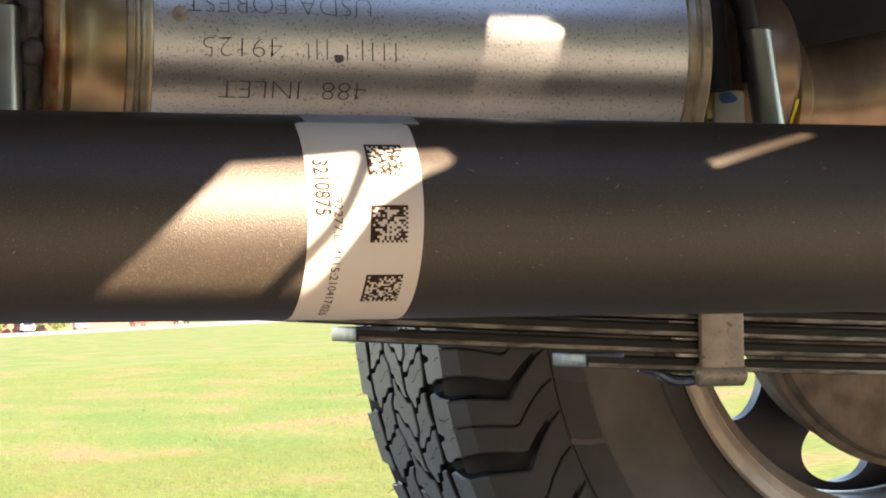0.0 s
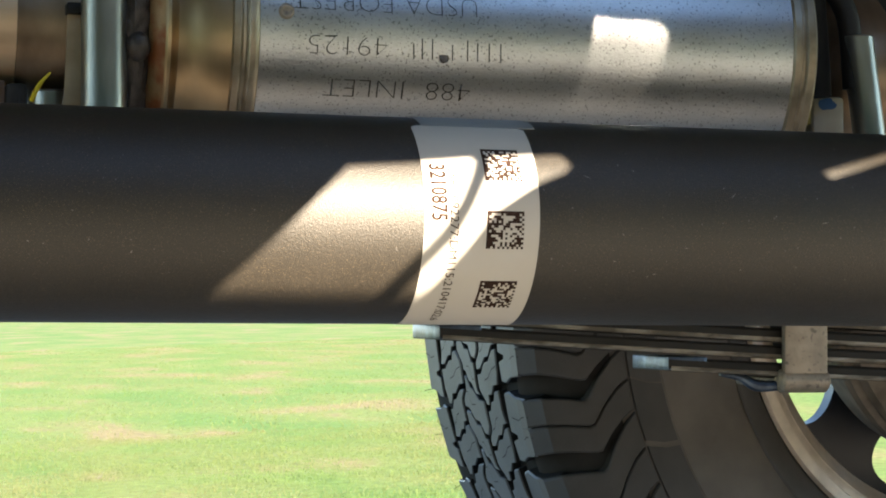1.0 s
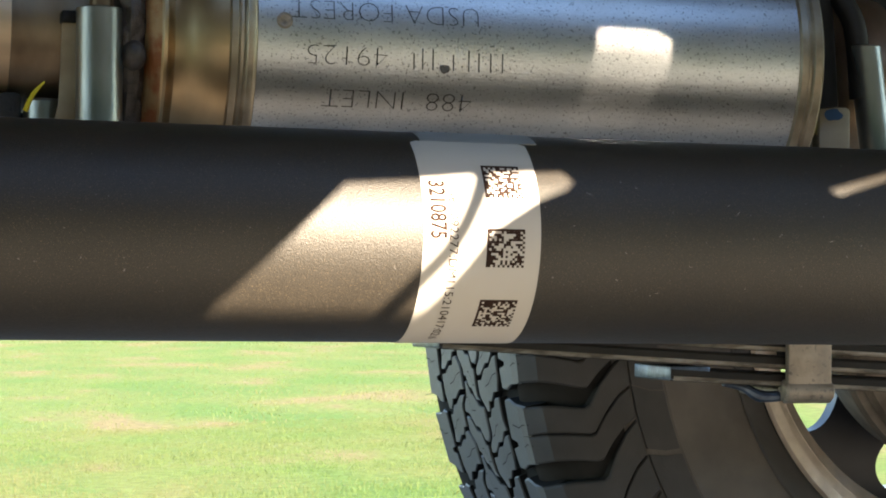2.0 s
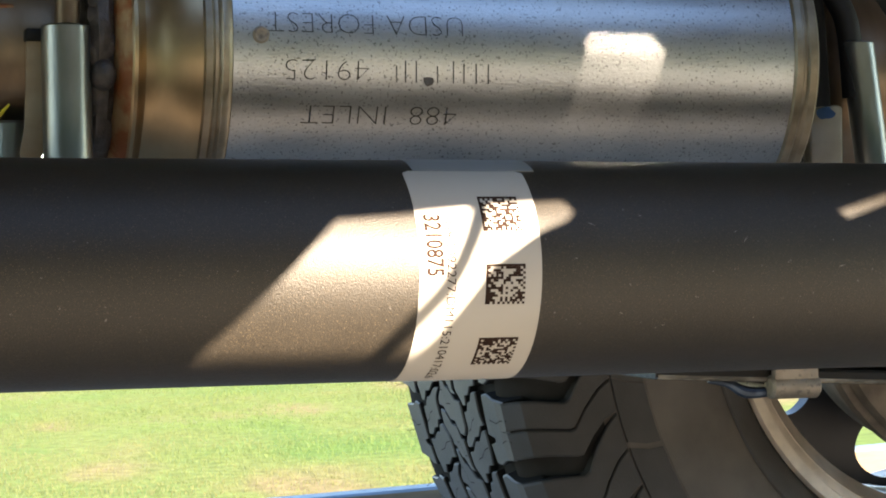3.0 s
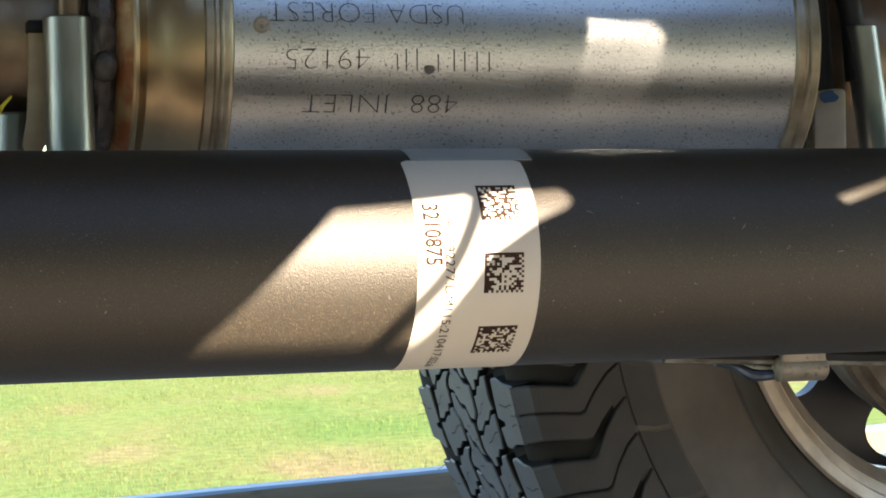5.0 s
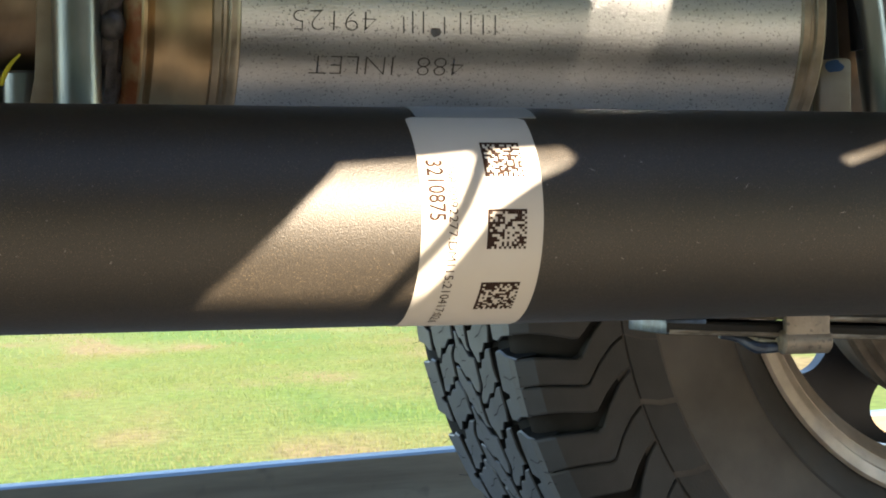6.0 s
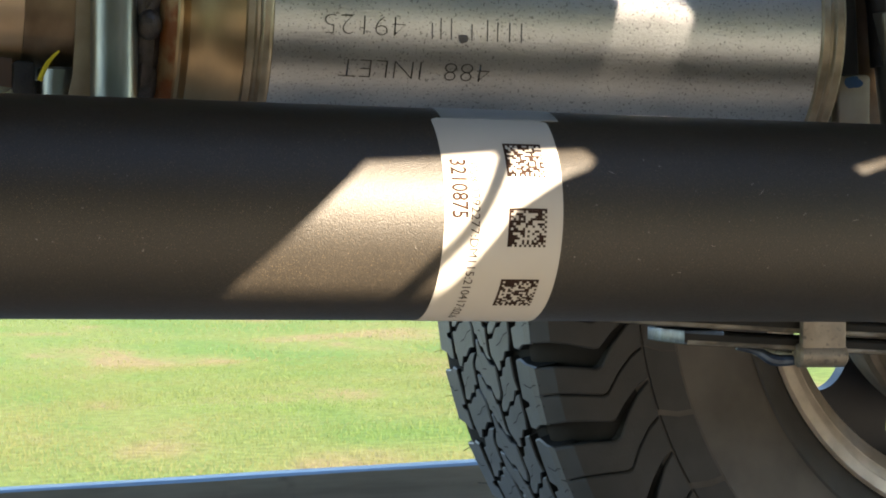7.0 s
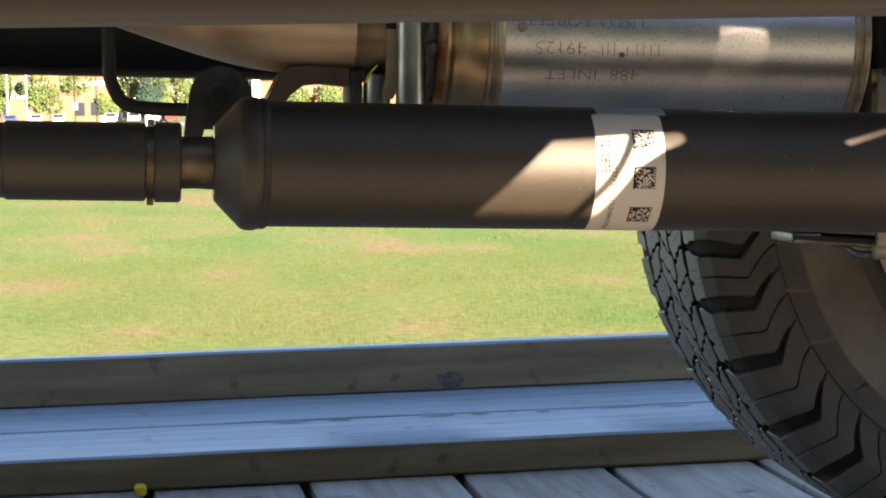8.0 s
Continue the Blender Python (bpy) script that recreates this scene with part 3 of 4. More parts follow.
# the rectangular hole opens sky above the muffler for its blue sheen
part("shade_floor", plate(bmesh.new(), [(-2.6, -2.95), (2.2, -2.95), (2.2, 0.98), (-2.6, 0.98)], [gap_shaft, gap_stripe, gap_muffler, [(-0.35, -0.54), (0.65, -0.54), (0.65, -0.32), (-0.35, -0.32)]], 0.004, lambda u, v, w: (u, v, BEDZ + w)), M_SHADE_BED, bed, smooth=0)
part("side_rail", box(bmesh.new(), (-2.6, 0.9, BEDZ - 0.1), (2.2, 0.98, BEDZ - 0.001), 0.004), M_SHADE_BED, bed)
# unseen cable, placed so its shadow crosses the sunlit patch on the shaft
line = [sunward(*p) for p in ((0.0240, -0.0195, -0.0469), (0.0305, -0.0262, -0.0435), (0.0375, -0.0300, -0.0410), (0.0545, -0.0463, -0.0208), (0.0715, -0.0508, -0.0014), (0.0815, -0.0480, 0.0166), (0.0860, -0.0430, 0.0270), (0.0876, -0.038, 0.0337))]
part("cable", pipe(bmesh.new(), [(u, v, BEDZ - 0.004) for u, v in line], 0.0042, 8, 4), M_FRAME, bed, "thin black cable under the bed")

# added slats, there only to dim the sun that reaches the muffler
bm = bmesh.new()
gx, gy = [p[0] for p in gap_muffler], [p[1] for p in gap_muffler]
y = min(gy)
while y < max(gy):
    box(bm, (min(gx) - 0.01, y, BEDZ + 0.0005), (max(gx) + 0.01, y + 0.0023 + 0.00083 * (y - min(gy)) / (max(gy) - min(gy)), BEDZ + 0.0007))
    y += 0.0036
part("dimmer_slats", bm, M_SHADE_BED, bed, "added fine slats that dim the sun through a gap", smooth=0)

board = thing("running_board", (0, -1.03, 0.0757), "brown-grey painted running board along the truck's side", "running board", tilt=False)
part("step_bar", box(bmesh.new(), (-1.6, -1.06, 0.0757), (0.28, -0.995, 0.128), 0.008, 3), M_BOARD, board)
for x in (-1.4, -0.8):
    part("strut", box(bmesh.new(), (x - 0.02, -1.045, -0.3), (x + 0.02, -1.03, 0.0757)), M_FRAME, board)
    part("hanger", box(bmesh.new(), (x - 0.02, -1.05, 0.128), (x + 0.02, -1.0, BEDZ)), M_FRAME, board)

rail = thing("frame_rail", (-0.5, 0.46, 0.09), "black coated steel frame rail of the truck", "frame rail")
part("web", box(bmesh.new(), (-2.4, 0.475, 0.0832), (1.97, 0.481, 0.30)), M_FRAME, rail, smooth=0)
part("lower_flange", box(bmesh.new(), (-2.4, 0.40, 0.0765), (1.97, 0.481, 0.083), 0.002), M_FRAME, rail)
part("upper_flange", box(bmesh.new(), (-2.4, 0.40, 0.30), (1.97, 0.481, 0.3065), 0.002), M_FRAME, rail)
for x in (-1.9, -0.9, 0.9, 1.7):
    part("bed_mount", box(bmesh.new(), (x - 0.04, 0.41, 0.3065), (x + 0.04, 0.47, BEDZ), 0.004), M_FRAME, rail)

# ---- drive shaft ----
R = 0.0508
shaft = thing("drive_shaft", (0, 0, 0), "satin black truck drive shaft with a sunlit patch", "drive shaft")
part("tube", lathe(bmesh.new(), [(-0.2035, R), (-0.1, R), (0.1, R), (0.4, R), (0.9, R)], "x", (0, 0, 0), 160), M_SHAFT, shaft)
rnd = random.Random(21)
bm = bmesh.new()
for k in range(34):
    x, a, turn = rnd.uniform(0.13, 0.5), radians(rnd.uniform(150, 215)), rnd.uniform(-0.9, 0.9)
    long, thin = rnd.uniform(0.0005, 0.0022), rnd.uniform(0.00012, 0.0003)
    bm.faces.new([bm.verts.new((x + u * math.cos(turn) - v * math.sin(turn), (R + 0.0002) * math.cos(a + (u * math.sin(turn) + v * math.cos(turn)) / R), (R + 0.0002) * math.sin(a + (u * math.sin(turn) + v * math.cos(turn)) / R)))
                  for u, v in ((-long, 0), (0, -thin), (long, 0), (0, thin))])
tagged(part("scratches", bm, M_SCRATCH, shaft, "small pale scratches and flecks", smooth=0), kind="stuff")
part("end_cone", lathe(bmesh.new(), [(-0.2475, 0.021), (-0.2470, 0.030), (-0.2440, 0.0335), (-0.2290, 0.0490), (-0.2255, 0.0525), (-0.2210, 0.0540), (-0.2160, 0.0541), (-0.2115, 0.0530), (-0.2075, 0.0512), (-0.2030, 0.0505)], "x", (0, 0, 0), 96), M_SHAFT, shaft)
part("weld_ring", lathe(bmesh.new(), [(-0.2120, 0.0515), (-0.2095, 0.0530), (-0.2065, 0.0529), (-0.2040, 0.0510)], "x", (0, 0, 0), 120, wobble=0.012), M_CAST, shaft)
part("neck", lathe(bmesh.new(), [(-0.274, 0.0212), (-0.262, 0.0208), (-0.247, 0.0215)], "x", (0, 0, 0), 48), M_RAWSTEEL, shaft, "bare machined steel neck")
part("collar", lathe(bmesh.new(), [(-0.2945, 0.029), (-0.2935, 0.0322), (-0.2745, 0.0322), (-0.2730, 0.0305), (-0.2728, 0.020)], "x", (0, 0, 0), 64), M_SHAFT, shaft)
part("lock_ring", lathe(bmesh.new(), [(-0.3005, 0.0285), (-0.2940, 0.0285)], "x", (0, 0, 0), 48), M_RAWSTEEL, shaft, "bright metal ring in the groove")
part("ring_lug", box(bmesh.new(), (-0.3000, -0.004, -0.0345), (-0.2945, 0.004, -0.0270), 0.001), M_RAWSTEEL, shaft)
part("ring_lug", box(bmesh.new(), (-0.3000, -0.004, 0.0270), (-0.2945, 0.004, 0.0345), 0.001), M_ZINC, shaft)
part("front_sleeve", lathe(bmesh.new(), [(-0.62, 0.0315), (-0.418, 0.0315), (-0.416, 0.0298), (-0.412, 0.0298), (-0.410, 0.0315), (-0.302, 0.0315), (-0.3005, 0.029)], "x", (0, 0, 0), 64), M_SHAFT, shaft)


# ---- paper label round the shaft ----
def on_shaft(x, deg, lift):
    a = radians(deg)
    return Vector((x, -(R + lift) * math.cos(a), (R + lift) * math.sin(a)))


def wrap(bm, x0, x1, d0, d1, lift, n=48, corner=0.0):
    """A thin sheet on the shaft between two angles, with rounded corners at the upper end."""
    rows = []
    for i in range(n + 1):
        d = d0 + (d1 - d0) * i / n
        left = (d1 - d) * radians(1) * R
        inset = corner - math.sqrt(max(0.0, corner ** 2 - (corner - left) ** 2)) if corner and left < corner else 0.0
        rows.append([bm.verts.new(on_shaft(x, d, l)) for x, l in ((x0 + inset, lift), (x1 - inset, lift), (x1 - inset, 0.0), (x0 + inset, 0.0))])
    for a, b in zip(rows, rows[1:]):
        for j in range(4):
            bm.faces.new((a[j], a[(j + 1) % 4], b[(j + 1) % 4], b[j]))
    bm.faces.new(rows[0])
    bm.faces.new(rows[-1])
    return bm


label = thing("paper_label", (0.086, -R, 0), "white printed paper label wrapped round the black shaft", "label")
part("sheet", wrap(bmesh.new(), 0.0575, 0.1146, -120, 61.5, 0.00025, 90, 0.003), M_PAPER, label)
part("overlap", wrap(bmesh.new(), 0.0632, 0.1212, 62.0, 150, 0.00035, 40), M_TAPE, label, "greyish overlapping end of the label")


def down_text(words, size, x, deg, reach, bold=0.028):
    """Letters that read downwards over so many degrees, their tops to the right."""
    probe = text_mesh(words, size, lambda u, v: Vector((u, v, 0)))
    wide = max(v.co.x for v in probe.verts)
    probe.free()
    return text_mesh(words, size, lambda u, v: on_shaft(x + v, deg - u * reach / wide, 0.0005), bold * size)


part("number", down_text("3210875", 0.0108, 0.0612, 29.5, 31.5, 0.02), M_INK, label, "brown printed number", smooth=0)
part("code_line", down_text("058:0092277:DM115:210417:02:6", 0.0060, 0.0702, 27.5, 99, -0.002), M_INK, label, "small brown printed line", smooth=0)
for top in (40.2, 3.4, -35.8):
    rnd = random.Random(int(top * 10))
    bm = bmesh.new()
    n, x0, side, turn = 16, 0.0882, 0.0186, 20.2
    for r in range(n):
        d1 = top - turn * r / n
        on = [c == 0 or r == 0 or (c + r) % 2 == 0 and (c == n - 1 or r == n - 1) or 0 < r < n - 1 and c < n - 1 and rnd.random() < 0.54 for c in range(n)]
        c = 0
        while c < n:
            e = c
            while e < n and on[e]:
                e += 1
            if e > c:
                wrap(bm, x0 + side * c / n, x0 + side * (e - 0.06) / n, d1 - turn / n * 0.98, d1, 0.0004, 1)
            c = e + 1
    tagged(part("printed_patch", bm, M_INK, label, "square patch of small dark printed squares", smooth=0), kind="stuff")

# ---- muffler ----
MC, MR = Vector((0, 0.226, 0.118)), 0.088
muffler = thing("muffler", (0.18, MC.y, MC.z), "round aluminised steel muffler with stamped lettering", "muffler")
part("body", lathe(bmesh.new(), [(0.0175, MR), (0.1, MR), (0.25, MR), (0.3435, MR)], "x", MC, 128), M_STEEL, muffler)
part("seam", lathe(bmesh.new(), [(0.0020, MR - 0.003), (0.0028, MR + 0.0016), (0.0062, MR + 0.0024), (0.0080, MR + 0.0005), (0.0098, MR + 0.0002), (0.0118, MR + 0.0022), (0.0150, MR + 0.0018), (0.0176, MR - 0.0005)], "x", MC, 128, wobble=0.002), M_SEAM, muffler, "rolled seam, golden tinted")
part("end_cap", lathe(bmesh.new(), [(-0.0430, MR - 0.030), (-0.0400, MR - 0.016), (-0.0360, MR - 0.0095), (-0.0325, MR - 0.0072), (-0.0305, MR - 0.0078), (-0.0285, MR - 0.0115), (-0.0255, MR - 0.0135), (-0.0215, MR - 0.0122), (-0.0165, MR - 0.0088), (-0.0115, MR - 0.0058), (-0.0060, MR - 0.0034), (-0.0010, MR - 0.0020), (0.0025, MR - 0.0016)], "x", MC, 128), M_HEAT, muffler, "heat tinted end cap")
part("rust_band", lathe(bmesh.new(), [(-0.0412, MR - 0.017), (-0.0395, MR - 0.0135), (-0.0355, MR - 0.0088), (-0.0338, MR - 0.0077)], "x", MC, 128, wobble=0.006), M_RUST, muffler, "orange rust beside the weld")
part("weld", lathe(bmesh.new(), [(-0.0560, MR - 0.030), (-0.0545, MR - 0.019), (-0.0500, MR - 0.0145), (-0.0445, MR - 0.0150), (-0.0415, MR - 0.0185), (-0.0405, MR - 0.030)], "x", MC, 160, wobble=0.05), M_WELD, muffler, "lumpy dark weld bead")
rnd = random.Random(4)
bm = bmesh.new()
for k in range(46):
    a = radians(360 * k / 46 + rnd.uniform(-4, 4))
    r = MR - rnd.uniform(0.0185, 0.0198)
    bmesh.ops.create_uvsphere(bm, u_segments=10, v_segments=7, radius=1, matrix=Matrix.Translation(MC + Vector((-0.0475 + rnd.uniform(-0.002, 0.002), r * math.cos(a), r * math.sin(a)))) @ Matrix.Rotation(a, 4, "X") @ Matrix.Diagonal((rnd.uniform(0.005, 0.0075), 0.0045, rnd.uniform(0.008, 0.014), 1)))
a = radians(180 + 13.6)
bmesh.ops.create_uvsphere(bm, u_segments=16, v_segments=10, radius=1, matrix=Matrix.Translation(MC + Vector((-0.0475, 0.0725 * math.cos(a), 0.0725 * math.sin(a)))) @ Matrix.Rotation(a, 4, "X") @ Matrix.Diagonal((0.0068, 0.0058, 0.0085, 1)))
tagged(part("weld_run", bm, M_WELD, muffler, "run of grey weld beads"), kind="stuff")
part("seam", lathe(bmesh.new(), [(0.3432, MR - 0.0006), (0.3445, MR + 0.0020), (0.3485, MR + 0.0026), (0.3500, MR + 0.0006), (0.3515, MR + 0.0006), (0.3530, MR + 0.0022), (0.3575, MR + 0.0020), (0.3600, MR - 0.0010)], "x", MC, 128, wobble=0.002), M_SEAM, muffler, "rolled seam, golden tinted")
part("end_cap", lathe(bmesh.new(), [(0.3595, MR - 0.0015), (0.3620, MR - 0.008), (0.3640, MR - 0.030), (0.3660, 0.040)], "x", MC, 96), M_FRAME, muffler, "dark outlet end")


def on_muffler(x, deg, lift):
    a = radians(deg)
    return Vector((MC.x + x, MC.y - (MR + lift) * math.cos(a), MC.z + (MR + lift) * math.sin(a)))


def stamped(words, size, x_right, deg, width, glint_shift=0.0):
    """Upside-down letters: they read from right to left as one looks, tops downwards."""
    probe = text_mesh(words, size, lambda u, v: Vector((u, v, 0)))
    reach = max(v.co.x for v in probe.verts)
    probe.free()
    return text_mesh(words, size, lambda u, v: on_muffler(x_right + glint_shift - u * width / reach, deg - math.degrees((v + glint_shift) / MR), 0.0003 - glint_shift / 4), -0.03 * size)


# letters and strokes are flat dark faces; the grooves' shade is in their colour
part("stamped_line", stamped("USDA FOREST", 0.0163, 0.1450, 10.9, 0.110), M_STAMP_SHADE, muffler, "stamped letters", smooth=0)
part("stamped_line", stamped("49125", 0.0163, 0.0915, -5.2, 0.0470), M_STAMP_SHADE, muffler, "stamped digits", smooth=0)
part("stamped_line", stamped("488  INLET", 0.0160, 0.1425, -20.9, 0.0880), M_STAMP_SHADE, muffler, "stamped letters", smooth=0)
# bright copy set slightly off, a painted glint along the letter edges
part("stamped_lip", stamped("488  INLET", 0.0160, 0.1425, -20.9, 0.0880, 0.00025), M_STAMP_GLINT, muffler, "bright offset copy of the stamped letters as a painted edge glint", smooth=0)
bm = bmesh.new()
for x in (0.1055, 0.1105, 0.1165, 0.1285, 0.1375, 0.1435, 0.1505, 0.1575):
    d = -6 - 1.2 * math.sin(x * 900)
    vs = [bm.verts.new(on_muffler(a, d, 0.0003)) for a, d in ((x, d), (x + 0.0007, d), (x + 0.0012, -12.6), (x + 0.0005, -12.6))]
    bm.faces.new(vs)
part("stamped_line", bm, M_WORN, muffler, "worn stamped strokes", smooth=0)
for ob in muffler.children:
    if ob.name.startswith("stamped"):
        tagged(ob, ob.get("label", ""), kind="stuff")
part("plug", lathe(bmesh.new(), [(MC.y - MR + 0.002, 0.0046), (MC.y - MR - 0.0006, 0.0045), (MC.y - MR - 0.0012, 0.0032), (MC.y - MR - 0.0009, 0.0015)], "y", (0.032, 0, 0.122), 20), M_CLAMP, muffler, "small welded plug")
part("dent", blotch(bmesh.new(), on_muffler(0.124, -11.5, 0.0), (1, 0, 0), (0, 0.2, 1), 0.0032, 0.0036, 8, 0.0004, 14), M_DRUM, muffler, "dark pit with a scorched rim")

# ---- exhaust pipes ----
inlet = thing("exhaust_pipe", (-0.1, 0.22, 0.12), "heat tinted exhaust pipe bending up from the muffler", "exhaust pipe")
part("bend", pipe(bmesh.new(), [(-0.040, 0.226, 0.120), (-0.10, 0.224, 0.1205), (-0.16, 0.222, 0.122), (-0.22, 0.22, 0.131), (-0.30, 0.22, 0.155), (-0.40, 0.22, 0.190), (-0.60, 0.22, 0.260)], 0.0445, 48, 8), M_PIPE, inlet)
part("joint_band", lathe(bmesh.new(), [(-0.112, 0.0445), (-0.111, 0.0464), (-0.088, 0.0464), (-0.087, 0.0470), (-0.060, 0.0471), (-0.052, 0.0472)], "x", (0, 0.225, 0.1205), 64), M_DIRTY, inlet, "slip joint")
part("crease", pipe(bmesh.new(), [(-0.09, 0.1835, 0.138), (-0.16, 0.181, 0.140), (-0.22, 0.179, 0.150), (-0.30, 0.179, 0.176)], 0.0018, 8, 6), M_RUST, inlet, "brown seam line along the pipe")

outlet = thing("tail_pipe", (0.45, 0.226, 0.118), "brown stained tail pipe joint behind the muffler", "exhaust pipe")
part("flare", lathe(bmesh.new(), [(0.418, 0.034), (0.422, 0.046), (0.430, 0.055), (0.445, 0.060), (0.463, 0.060), (0.469, 0.054), (0.474, 0.045)], "x", (0, 0.285, 0.118), 64), M_TAIL, outlet)
part("pipe", pipe(bmesh.new(), [(0.465, 0.285, 0.099), (0.507, 0.285, 0.098), (0.547, 0.285, 0.106), (0.60, 0.285, 0.118), (0.90, 0.285, 0.19)], 0.040, 40, 8), M_TAIL, outlet)
part("band", lathe(bmesh.new(), [(0.470, 0.0455), (0.472, 0.049), (0.480, 0.049), (0.483, 0.0455)], "x", (0, 0.285, 0.1), 48), M_TAIL, outlet)
part("paint_mark", lathe(bmesh.new(), [(0.4640, 0.0604), (0.4700, 0.0545)], "x", (0, 0.285, 0.118), 12, (205, 228)), M_YELLOW, outlet, "yellow paint mark")


def hanger(x, y, top, low, lean, radius, rod, rod_points, label):
    h = thing("exhaust_hanger", (x, y, low), label, "hanger")
    bm = lathe(bmesh.new(), [(low, radius), (top - 0.0008, radius), (top, radius - 0.0008), (top, radius * 0.7), (top - 0.006, radius * 0.68)], "z", (x, y, 0), 40)
    for v in bm.verts:
        v.co.x += lean * (top - v.co.z) / (top - low)
    part("sleeve", bm, M_ZINC, h, "zinc plated tube sleeve")
    part("rod", pipe(bmesh.new(), rod_points, rod, 20, 8), M_DIRTY if rod < 0.0065 else M_FRAME, h)
    return h


hanger(-0.0660, 0.160, 0.1265, 0.020, 0.001, 0.0126, 0.0064, [(-0.0652, 0.160, 0.10), (-0.0652, 0.160, 0.16), (-0.067, 0.162, 0.24), (-0.07, 0.165, BEDZ)], "zinc plated exhaust hanger sleeve on a steel rod")
hanger(0.4175, 0.196, 0.1335, 0.020, 0.016, 0.0104, 0.0072, [(0.416, 0.197, 0.10), (0.412, 0.198, 0.145), (0.401, 0.203, 0.175), (0.389, 0.208, 0.25), (0.394, 0.21, BEDZ)], "leaning zinc hanger sleeve on a black rod")

clip = thing("pipe_clip", (-0.082, 0.172, 0.09), "heat tinted clip plate with a black rubber cap", "clip")
clip_edge = [(0.0, 0.0), (0.002, -0.044), (-0.0005, -0.058), (-0.003, -0.063), (-0.011, -0.063), (-0.0125, -0.058), (-0.010, -0.045), (-0.009, -0.02), (-0.0085, 0.0)]
part("tab", plate(bmesh.new(), clip_edge, [], 0.003, lambda u, v, w: (-0.0762 + u, 0.170 + w, 0.119 + v)), M_CLIP, clip)
part("socket", lathe(bmesh.new(), [(0.012, 0.0125), (0.0775, 0.0125), (0.079, 0.0112), (0.079, 0.0085), (0.07, 0.008)], "z", (-0.0905, 0.196, 0), 32), M_ZINC, clip, "grey plated tube behind the tab")
part("cap", box(bmesh.new(), (-0.0855, 0.166, 0.1192), (-0.0745, 0.178, 0.1255), 0.001), M_RUBBERPAD, clip, "black rubber cap")

hook = thing("hook_bracket", (-0.31, 0.2, 0.06), "black steel hook rod with a bolted eye plate", "bracket")
part("rod", pipe(bmesh.new(), [(-0.338, 0.2, 0.30), (-0.333, 0.2, 0.16), (-0.332, 0.2, 0.085), (-0.328, 0.2, 0.062), (-0.316, 0.2, 0.047), (-0.29, 0.2, 0.0435), (-0.25, 0.2, 0.0435), (-0.22, 0.2, 0.0455)], 0.0062, 16, 6), M_FRAME, hook)
ring = [(0.027 * math.cos(radians(a)), 0.027 * math.sin(radians(a))) for a in range(0, 181, 12)] + [(-0.030, -0.02), (-0.033, -0.055), (-0.020, -0.055), (-0.014, -0.028), (0.010, -0.028), (0.016, -0.055), (0.030, -0.055), (0.029, -0.02)]
eye = [(0.010 * math.cos(radians(a)), 0.010 * math.sin(radians(a))) for a in range(0, 360, 30)]
part("eye_plate", plate(bmesh.new(), ring, [eye], 0.012, lambda u, v, w: (-0.236 + u, 0.115 + w, 0.054 + v)), M_CAST, hook)
part("eye_boss", lathe(bmesh.new(), [(0.108, 0.0102), (0.108, 0.0140), (0.130, 0.0145), (0.130, 0.0102)], "y", (-0.236, 0, 0.054), 32), M_CAST, hook)
part("bolt", lathe(bmesh.new(), [(0.100, 0.0), (0.100, 0.0085), (0.106, 0.0092), (0.132, 0.009)], "y", (-0.236, 0, 0.054), 6), M_FRAME, hook)
part("arm", box(bmesh.new(), (-0.245, 0.118, 0.045), (-0.222, 0.205, 0.06), 0.003), M_CAST, hook)

support = thing("exhaust_support", (-0.13, 0.2, 0.05), "rusty support bracket under the exhaust pipe", "bracket")
strap_edge = [(-0.196, 0.044), (-0.188, 0.060), (-0.180, 0.076), (-0.172, 0.083), (-0.150, 0.085), (-0.117, 0.083), (-0.117, 0.067), (-0.140, 0.069), (-0.158, 0.067), (-0.170, 0.058), (-0.178, 0.044)]
part("strap", plate(bmesh.new(), strap_edge, [], 0.05, lambda u, v, w: (u, 0.19 + w, v)), M_STRAP, support)
part("end_block", box(bmesh.new(), (-0.1168, 0.188, 0.045), (-0.1045, 0.243, 0.082), 0.003, 2), M_CAST, support, "dark rubbery end block")
wire = single("yellow_wire_end", pipe(bmesh.new(), [(-0.104, 0.17, 0.070), (-0.1, 0.168, 0.079), (-0.094, 0.168, 0.086)], [0.0015, 0.0013, 0.0006], 8, 5), M_YELLOW, "bright yellow wire end by the exhaust joint", "wire", at=(-0.104, 0.17, 0.07))

isolator = thing("rubber_hose", (0.40, 0.205, 0.10), "black rubber hose and hanger block, drawn low to darken the gap", "hose")
part("hose", pipe(bmesh.new(), [(0.376, 0.215, 0.30), (0.384, 0.212, 0.20), (0.391, 0.212, 0.15), (0.397, 0.212, 0.095)], [0.014, 0.013, 0.012, 0.010], 20, 6), M_RUBBERPAD, isolator)
# block reaches down as an added dark fill for the black gap
part("block", box(bmesh.new(), (0.368, 0.206, 0.0), (0.390, 0.25, 0.26), 0.008, 3), M_RUBBERPAD, isolator)

tan_br = thing("axle_bracket", (0.40, 0.217, 0.06), "tan painted bracket with a blue paint mark", "bracket")
part("face", box(bmesh.new(), (0.3975, 0.217, 0.0), (0.4205, 0.222, 0.097), 0.003), M_TAN, tan_br)
part("paint_mark", blotch(bmesh.new(), (0.4065, 0.2165, 0.0915), (1, 0, 0), (0, 0, 1), 0.0062, 0.0042, 4, 0.0005), M_BLUE, tan_br, "blue paint mark")
